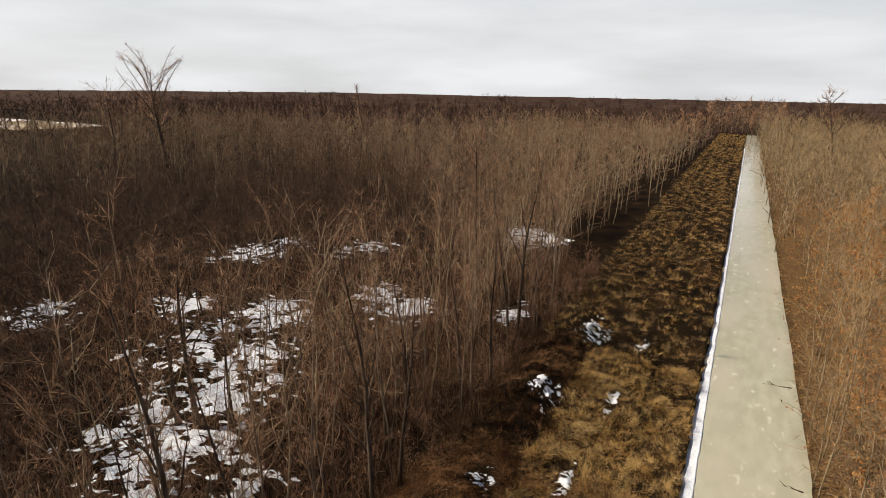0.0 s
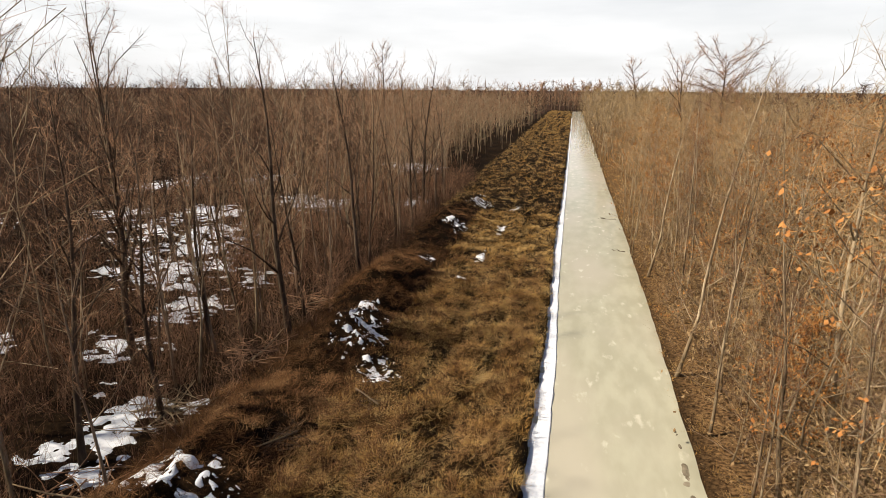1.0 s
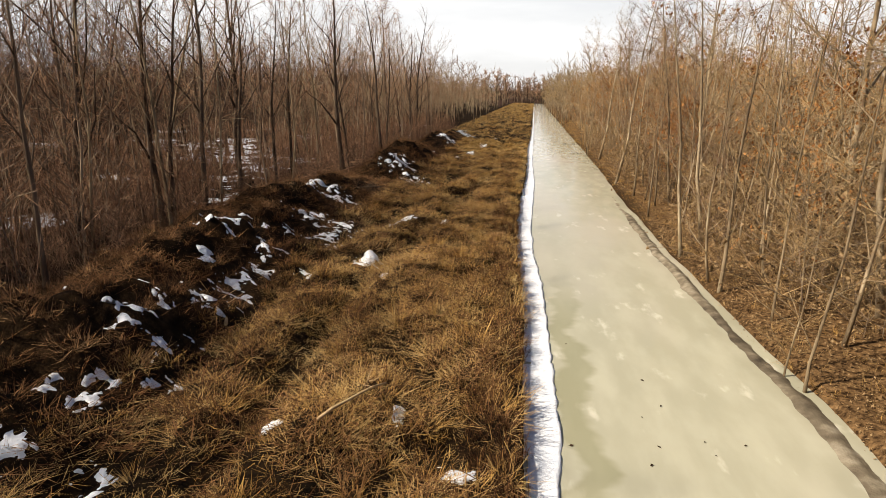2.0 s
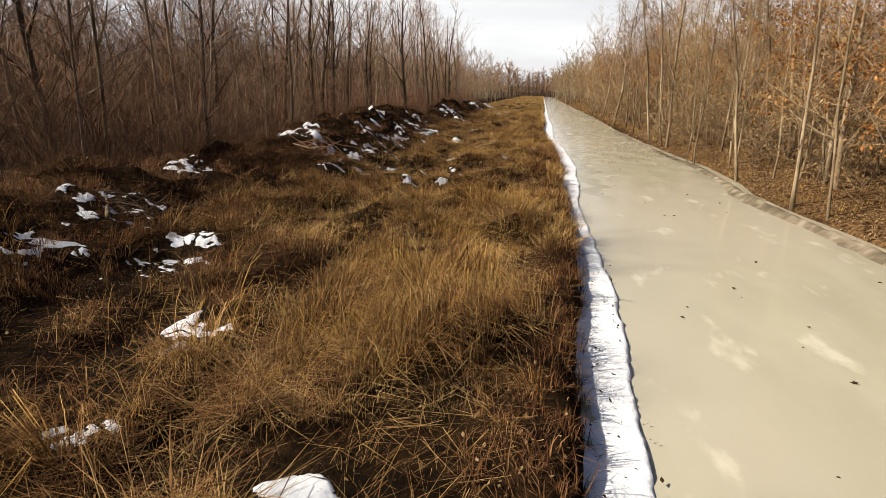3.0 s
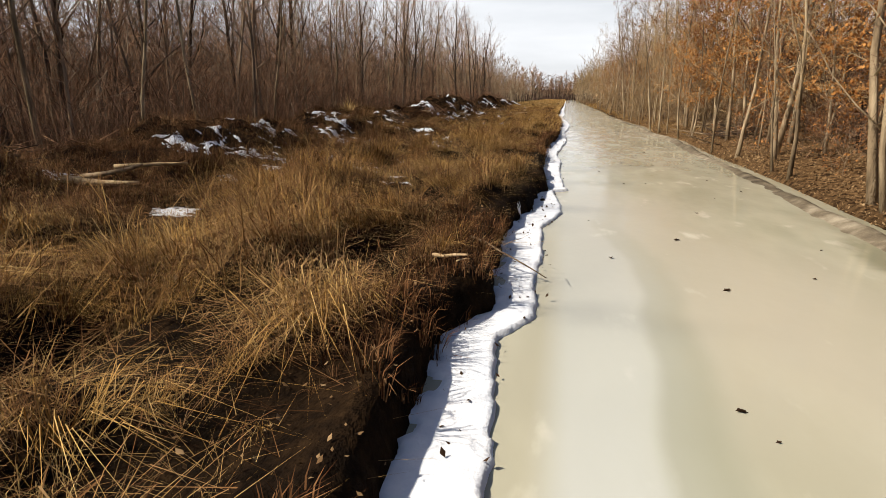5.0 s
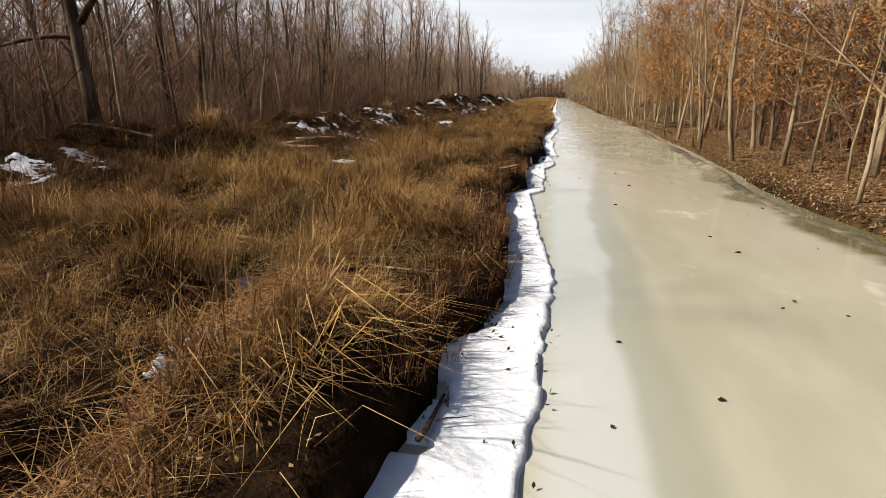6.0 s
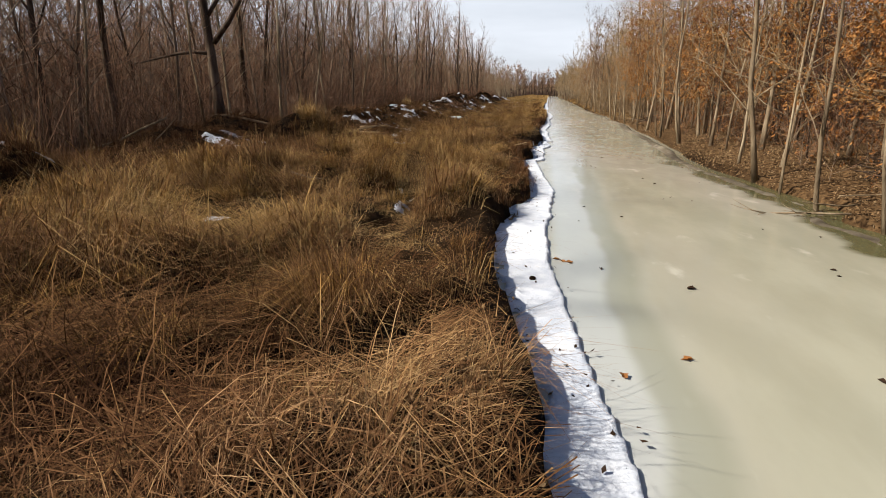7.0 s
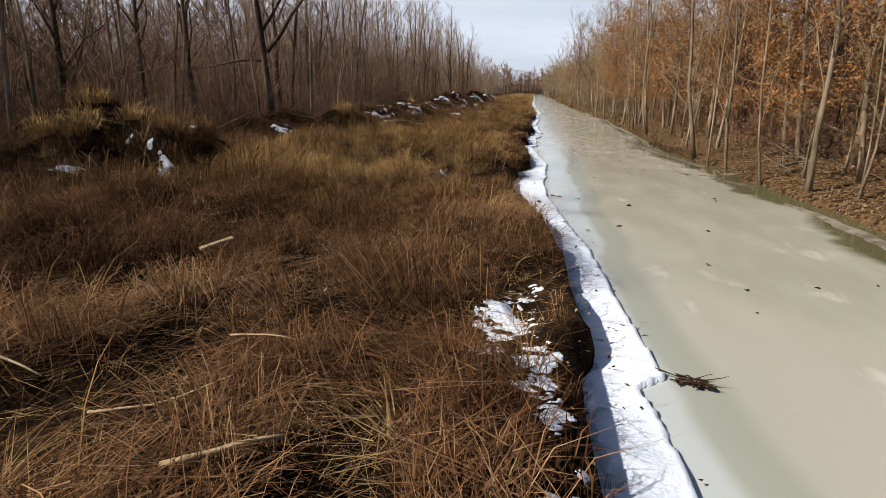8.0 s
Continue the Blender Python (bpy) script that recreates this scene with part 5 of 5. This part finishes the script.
def fallen(name, seed, x, y, turn, length, r, mat, label, category, lift=0.0, tilt=0.0, twigs=0, z=None):
    """A fallen log or branch with side twigs as parts."""
    top = new(name)
    part("stem", mesh_from("stem", *bent_stick(seed, length, r), smooth=True), mat, top)
    g = np.random.default_rng(seed)
    for _ in range(twigs):
        u = g.uniform(0.3, 0.95) * length
        rows = along(g, (u, 0, 0), (g.uniform(0.3, 1), g.normal(0, 0.8), g.uniform(-0.1, 0.6)), length * g.uniform(0.15, 0.4), 3, r * 0.4, r * 0.08, 0.15)
        part("twig", mesh_from("twig", *chain(rows, 4), smooth=True), mat, top)
    zz = float(ground(x, y)) if z is None else z
    top.matrix_basis = pose(x, y, zz + r * 0.6 + lift, 0, -tilt, turn)
    return tagged(top, label, category)


fallen("log", 501, 5.35, -13.6, 20, 2.4, 0.06, WOOD_PALE, "pale barkless log lying on the bank by the ice", "log", 0.05, 8, 1)
fallen("log", 502, -11.6, -35.0, 25, 2.6, 0.07, WOOD_GREY, "pale weathered log lying beside a heap", "log", 0.05, 4, 1)
fallen("log", 503, -7.6, -31.9, 15, 1.3, 0.07, WOOD_PALE, "short cut log on a pile by the heap", "log", 0.12)
fallen("log", 504, -7.7, -31.4, -12, 1.5, 0.06, WOOD_GREY, "short grey log on a pile by the heap", "log", 0.05)
fallen("log", 505, -7.3, -31.1, 40, 1.2, 0.05, WOOD_PALE, "short cut log on a pile by the heap", "log", 0.2)
fallen("branch", 506, -12.8, -41.5, 30, 3.6, 0.05, WOOD_GREY, "long fallen branch leaning over a heap", "branch", 0.1, 7, 3)
fallen("branch", 507, 6.2, -16.5, 190, 1.6, 0.03, WOOD_GREY, "fallen branch lying among leaves", "branch", 0.03, 3, 3)
fallen("branch", 508, 7.0, -12.0, 150, 2.0, 0.035, WOOD_GREY, "fallen branch lying among leaves", "branch", 0.03, 3, 3)
fallen("branch", 509, 5.0, 61.2, 186, 1.7, 0.05, BARK, "dark branch frozen into the ice", "branch", -0.02, 0, 6, 0.0)
fallen("branch", 510, 4.9, 49.6, 172, 1.1, 0.05, BARK, "dark branch frozen into the ice", "branch", -0.02, 0, 5, 0.0)
fallen("branch", 512, 5.6, -43.2, 165, 1.5, 0.025, BARK_PALE, "thin branch hanging from the bank to the ice", "branch", 0.02, -4, 6, 0.1)
fallen("branch", 513, 6.0, -42.6, 200, 1.2, 0.02, BARK_PALE, "thin branch hanging from the bank to the ice", "branch", 0.05, -6, 6, 0.15)
fallen("branch", 514, -2.9, -0.3, 60, 1.4, 0.03, WOOD_PALE, "pale crooked branch on a heap", "branch", 0.3, 10, 3)
fallen("branch", 515, -6.7, 3.8, 125, 1.9, 0.04, WOOD_PALE, "pale crooked branch on a snowy heap", "branch", 0.1, 6, 4)
fallen("branch", 516, -13.2, 14.5, 40, 3.4, 0.05, WOOD_GREY, "fallen branch among dark brush", "branch", 0.25, 5, 5)
fallen("branch", 517, -13.0, 10.8, 60, 3.0, 0.04, WOOD_GREY, "fallen branch among dark brush", "branch", 0.25, 8, 5)
fallen("branch", 518, -1.6, -57.2, 25, 0.55, 0.018, WOOD_PALE, "pale dry stick lying on the grass", "branch", 0.2, 4, 1)
fallen("branch", 519, -3.9, -56.2, -8, 0.9, 0.013, WOOD_PALE, "pale dry stick lying on the grass", "branch", 0.2, 2, 1)
fallen("branch", 525, -2.5, -56.6, 14, 0.9, 0.008, WOOD_PALE, "thin pale stalk lying on the grass", "branch", 0.24, 3, 1)
fallen("branch", 526, -1.9, -56.0, -10, 0.5, 0.007, WOOD_PALE, "thin pale stalk lying on the grass", "branch", 0.26, 3, 0)
fallen("branch", 527, -0.75, -34.5, -40, 0.55, 0.022, WOOD_PALE, "pale crooked barkless branch in the grass", "branch", 0.12, 2, 1)
fallen("branch", 528, -0.55, -33.5, -12, 1.0, 0.012, WOOD_GREY, "thin reddish branch reaching over the snow", "branch", 0.04, -10, 2)
fallen("branch", 529, -0.25, -44.6, 75, 0.6, 0.024, BARK, "dark wet stick lying on the snow", "branch", 0.02, 0, 2, 0.06)
fallen("branch", 521, -4.6, -43.6, -30, 1.1, 0.009, WOOD_GREY, "thin dry stalk lying on the grass", "branch", 0.3, 3, 1)
fallen("branch", 522, -2.0, -33.4, 15, 0.7, 0.005, STRAW, "bent dry reed stalk lying on the grass", "branch", 0.15, 4, 1)
fallen("branch", 523, -2.4, -34.3, -35, 0.6, 0.005, STRAW, "bent dry reed stalk lying on the grass", "branch", 0.15, 4, 1)

plank = new("plank")
bm = bmesh.new()
bmesh.ops.create_cube(bm, size=1)
bmesh.ops.scale(bm, vec=(0.4, 0.075, 0.022), verts=bm.verts)
bmesh.ops.subdivide_edges(bm, edges=bm.edges[:], cuts=2, use_grid_fill=True)
for v in bm.verts:
    v.co += Vector((noise.noise(v.co * 6) * 0.02, noise.noise(v.co * 7 + Vector((3, 0, 0))) * 0.014, noise.noise(v.co * 5 + Vector((0, 4, 0))) * 0.012))
    if v.co.x > 0.3:
        v.co.y *= 0.6
bmesh.ops.bevel(bm, geom=bm.edges[:], offset=0.003, segments=1, affect="EDGES")
pm = bpy.data.meshes.new("plank")
bm.to_mesh(pm)
bm.free()
part("board", pm, WOOD_PALE, plank)
plank.matrix_basis = pose(-3.5, -53.4, float(ground(-3.5, -53.4)) + 0.22, 6, -10, 48)
tagged(plank, "broken pale split plank lying in dry grass", "plank")


STICKS = [mesh_from("stick", *chain(along(np.random.default_rng(900 + i), (-0.5, 0, 0), (1, 0, 0), 1.0, 4, 0.013, 0.004, 0.16), 4)) for i in range(6)]


def heap_of_sticks(seed, x, y, n, size, mat, label):
    g = np.random.default_rng(seed)
    top = new("brush_pile")
    for i in range(n // 2):
        a, l = g.uniform(0, 360), size * g.uniform(0.4, 1.1)
        ob = part("stick", STICKS[i % 6], mat, top)
        if ob.data.materials[0] is not mat:
            ob.material_slots[0].link = "OBJECT"
            ob.material_slots[0].material = mat
        ob.matrix_basis = pose(g.normal(0, size * 0.3), g.normal(0, size * 0.3), g.uniform(0.02, 0.42), 0, g.normal(-6, 14), a) @ Matrix.Scale(l, 4)
    thick = along(g, (-size * 0.5, 0, 0.2), (1, 0.2, 0.05), size * 1.2, 3, 0.04, 0.02, 0.1)
    part("limb", mesh_from("limb", *chain(thick, 6), smooth=True), WOOD_GREY, top)
    top.matrix_basis = pose(x, y, float(ground(x, y)), 0, 0, g.uniform(0, 360))
    return tagged(top, label, "brush pile")


for i, (x, y, n, size, mat) in enumerate([(-12.8, -15, 90, 1.8, TWIG), (-12.0, -8, 90, 2.0, TWIG), (-8.0, -3.0, 60, 1.4, TWIG), (-12.6, 17, 110, 2.4, TWIG), (-12.4, 27, 110, 2.4, TWIG), (-12.5, 33, 110, 2.2, TWIG),
                                          (-13.5, 22, 110, 2.4, BARK_PALE), (6.6, -43.6, 80, 1.2, BARK_PALE), (7.4, -13.5, 90, 1.6, BARK), (8.2, -8.0, 90, 1.8, BARK_PALE), (-9.0, -31.8, 60, 1.0, BARK), (-11.5, -28.0, 80, 1.6, TWIG),
                                          (-12.3, -52, 80, 1.6, TWIG), (8.5, -40.0, 90, 1.7, BARK), (-7.6, -12.5, 60, 1.2, BARK), (-8.4, 20.6, 80, 1.4, BARK), (-6.4, 24, 50, 1.0, BARK)]):
    heap_of_sticks(600 + i, x, y, n, size, mat, "tangled pile of bare brush and sticks" if mat is not BARK_PALE else "tangled pile of pale brush and sticks")


def golden_tuft(seed, x, y, height, label):
    top = new("grass_tussock")
    co, fa, _ = tussock(seed, 150, height, 0.008, 1.3, 0.3)
    part("tuft", mesh_from("tuft", co, fa), GOLD, top)
    g = np.random.default_rng(seed)
    for _ in range(9):
        rows = along(g, (g.normal(0, 0.12), g.normal(0, 0.12), 0), (g.normal(0, 0.25), g.normal(0, 0.25), 1), height * g.uniform(0.8, 1.3), 3, 0.006, 0.002, 0.08)
        part("stalk", mesh_from("stalk", *chain(rows, 4)), GOLD, top)
    top.matrix_basis = pose(x, y, float(ground(x, y)) - 0.03)
    return tagged(top, label, "grass tussock", "pale tussocks on the heaps")


golden_tuft(701, -8.3, -34.1, 0.75, "bushy pale yellow grass tussock on a heap")
golden_tuft(702, -8.7, -33.5, 0.6, "bushy pale yellow grass tussock on a heap")
golden_tuft(703, -8.85, -49.0, 0.6, "bushy yellow grass tussock on a high heap")
golden_tuft(704, -8.45, -47.9, 0.42, "low yellow grass tussock on a high heap")
golden_tuft(705, -9.2, -48.4, 0.5, "low yellow grass tussock on a high heap")
golden_tuft(708, -9.7, -48.9, 0.65, "bushy yellow grass tussock on a high heap")
golden_tuft(709, -9.5, -47.7, 0.45, "low yellow grass tussock on a high heap")
golden_tuft(710, -8.2, -47.1, 0.35, "low yellow grass tussock on a high heap")
golden_tuft(706, -9.6, -13.8, 0.7, "yellow grass tussock on a heap by the forest")
golden_tuft(707, -10.0, -23.0, 0.5, "yellow grass tussock on a heap by the forest")

# curled leaves lying on the ice
rng = np.random.default_rng(5)


def leaf_mesh(seed, size):
    g = np.random.default_rng(seed)
    n = 10
    a = np.linspace(-np.pi, np.pi, n, endpoint=False)
    r = (0.32 + 0.1 * np.cos(5 * a) + g.normal(0, 0.03, n)) * size
    rim = np.stack([np.cos(a) * r * 1.5, np.sin(a) * r, np.abs(np.sin(a)) * 0.25 * size + g.uniform(0, 0.08, n) * size], 1)
    co = np.vstack([[0, 0, 0.01 * size], rim])
    fa = np.array([[0, 1 + i, 1 + (i + 1) % n] for i in range(n)])
    return mesh_from("blade", co, fa, smooth=True)


leaf_meshes = [leaf_mesh(i, 0.085) for i in range(4)]
dark_meshes = [leaf_mesh(10 + i, 0.085) for i in range(4)]
leaf_at = [(0.57, -46.66), (0.66, -46.7), (0.5, -46.58), (1.54, -49.4), (0.98, -49.8), (2.0, -47.5), (3.3, -17.8), (2.9, -19.0), (2.2, -21.5)]
leaf_at += [(rng.uniform(0.9, 4.6), rng.uniform(-56, 5)) for _ in range(75)]
for i, (x, y) in enumerate(leaf_at):
    top = new("dry_leaf")
    part("blade", (leaf_meshes if i < 5 else dark_meshes)[i % 4], LEAF if i < 5 else LEAF_DARK, top)
    k = rng.uniform(0.9, 1.4) if i < 9 else rng.uniform(0.35, 0.9)
    top.matrix_basis = pose(x, y, 0.003, rng.uniform(-12, 12), rng.uniform(-12, 12), rng.uniform(0, 360)) @ Matrix.Scale(k, 4)
    tagged(top, "curled orange-brown leaf lying on the ice" if i < 5 else "small dark leaf lying on the ice", "leaf", "leaves on the ice")

debris = new("frozen_debris")
g = np.random.default_rng(12)
for i in range(34):
    rows = along(g, (-0.5, 0, 0), (1, 0, 0), 1.0, 4, 0.03, 0.008, 0.12)
    ob = part("stick", mesh_from("stick", *chain(rows, 4)), LEAF_DARK, debris)
    ob.matrix_basis = pose(g.normal(0, 0.09), g.normal(0, 0.03), g.uniform(0.005, 0.05), 0, g.normal(0, 7), g.normal(-5, 14)) @ Matrix.Scale(g.uniform(0.1, 0.24), 4)
for i in range(5):
    ob = part("leaf", dark_meshes[i % 4], LEAF_DARK, debris)
    ob.matrix_basis = pose(g.normal(0, 0.09), g.normal(0, 0.03), 0.02, g.uniform(-20, 20), g.uniform(-20, 20), g.uniform(0, 360))
debris.matrix_basis = pose(1.36, -54.92, 0.0, 0, 0, -28)
tagged(debris, "dark clump of twigs and leaves frozen in the ice", "debris")

# stones and clods at the ice's edge
for i, (x, y, s) in enumerate([(0.2, -47.6, 0.04), (0.1, -28.9, 0.05)]):
    bm = bmesh.new()
    bmesh.ops.create_icosphere(bm, subdivisions=2, radius=s)
    for v in bm.verts:
        v.co *= 1 + 0.35 * noise.noise(v.co * 9 + Vector((i * 3.1, 0, 0)))
        v.co.z *= 0.7
    me = bpy.data.meshes.new("lump")
    bm.to_mesh(me)
    bm.free()
    top = new("earth_clod")
    part("lump", me, EARTH, top)
    top.matrix_basis = pose(x, y, max(0.04, float(ground(x, y))) + s * 0.35, 0, 0, i * 50)
    tagged(top, "dark earth clod at the snowy ice edge", "clod", "clods by the ice")

# broken grey ice lip along the far bank
def lip(x, y):
    d = x - right_edge(y) + 0.12
    h = (0.08 + 0.06 * sstep(y, -36, -30)) * (1 - sstep(y, 5, 38)) * (0.5 + fbm(y * 0.5, y * 0 + 2, 71, 3)) * (0.5 + 0.5 * sstep(fbm(y * 0.09, y * 0 + 5, 72, 2), 0.2, 0.4))
    return -0.03 + h * np.exp(-(d / 0.18) ** 2) + (fbm(x * 4, y * 2.5, 73, 3) - 0.5) * 0.05


tagged(part("ice_lip", grid_mesh("ice_lip", spaced([(4.2, 0.05), (5.7, 0)]), spaced([(-60, 0.08), (40, 0)]), lip, lambda x, y, z: z > -0.012), LIP), "grey-brown raised ice lip along the bank", "ice", kind="stuff")

# open fields with snow beyond the woods
tagged(part("snow_field", grid_mesh("snow_field", spaced([(-420, 15), (-255, 0)]), spaced([(145, 10), (185, 0)]), lambda x, y: 0.7 + fbm(x * 0.02, y * 0.1, 3) * 0.3), FIELD), "flat distant field streaked with snow", "field", kind="stuff")
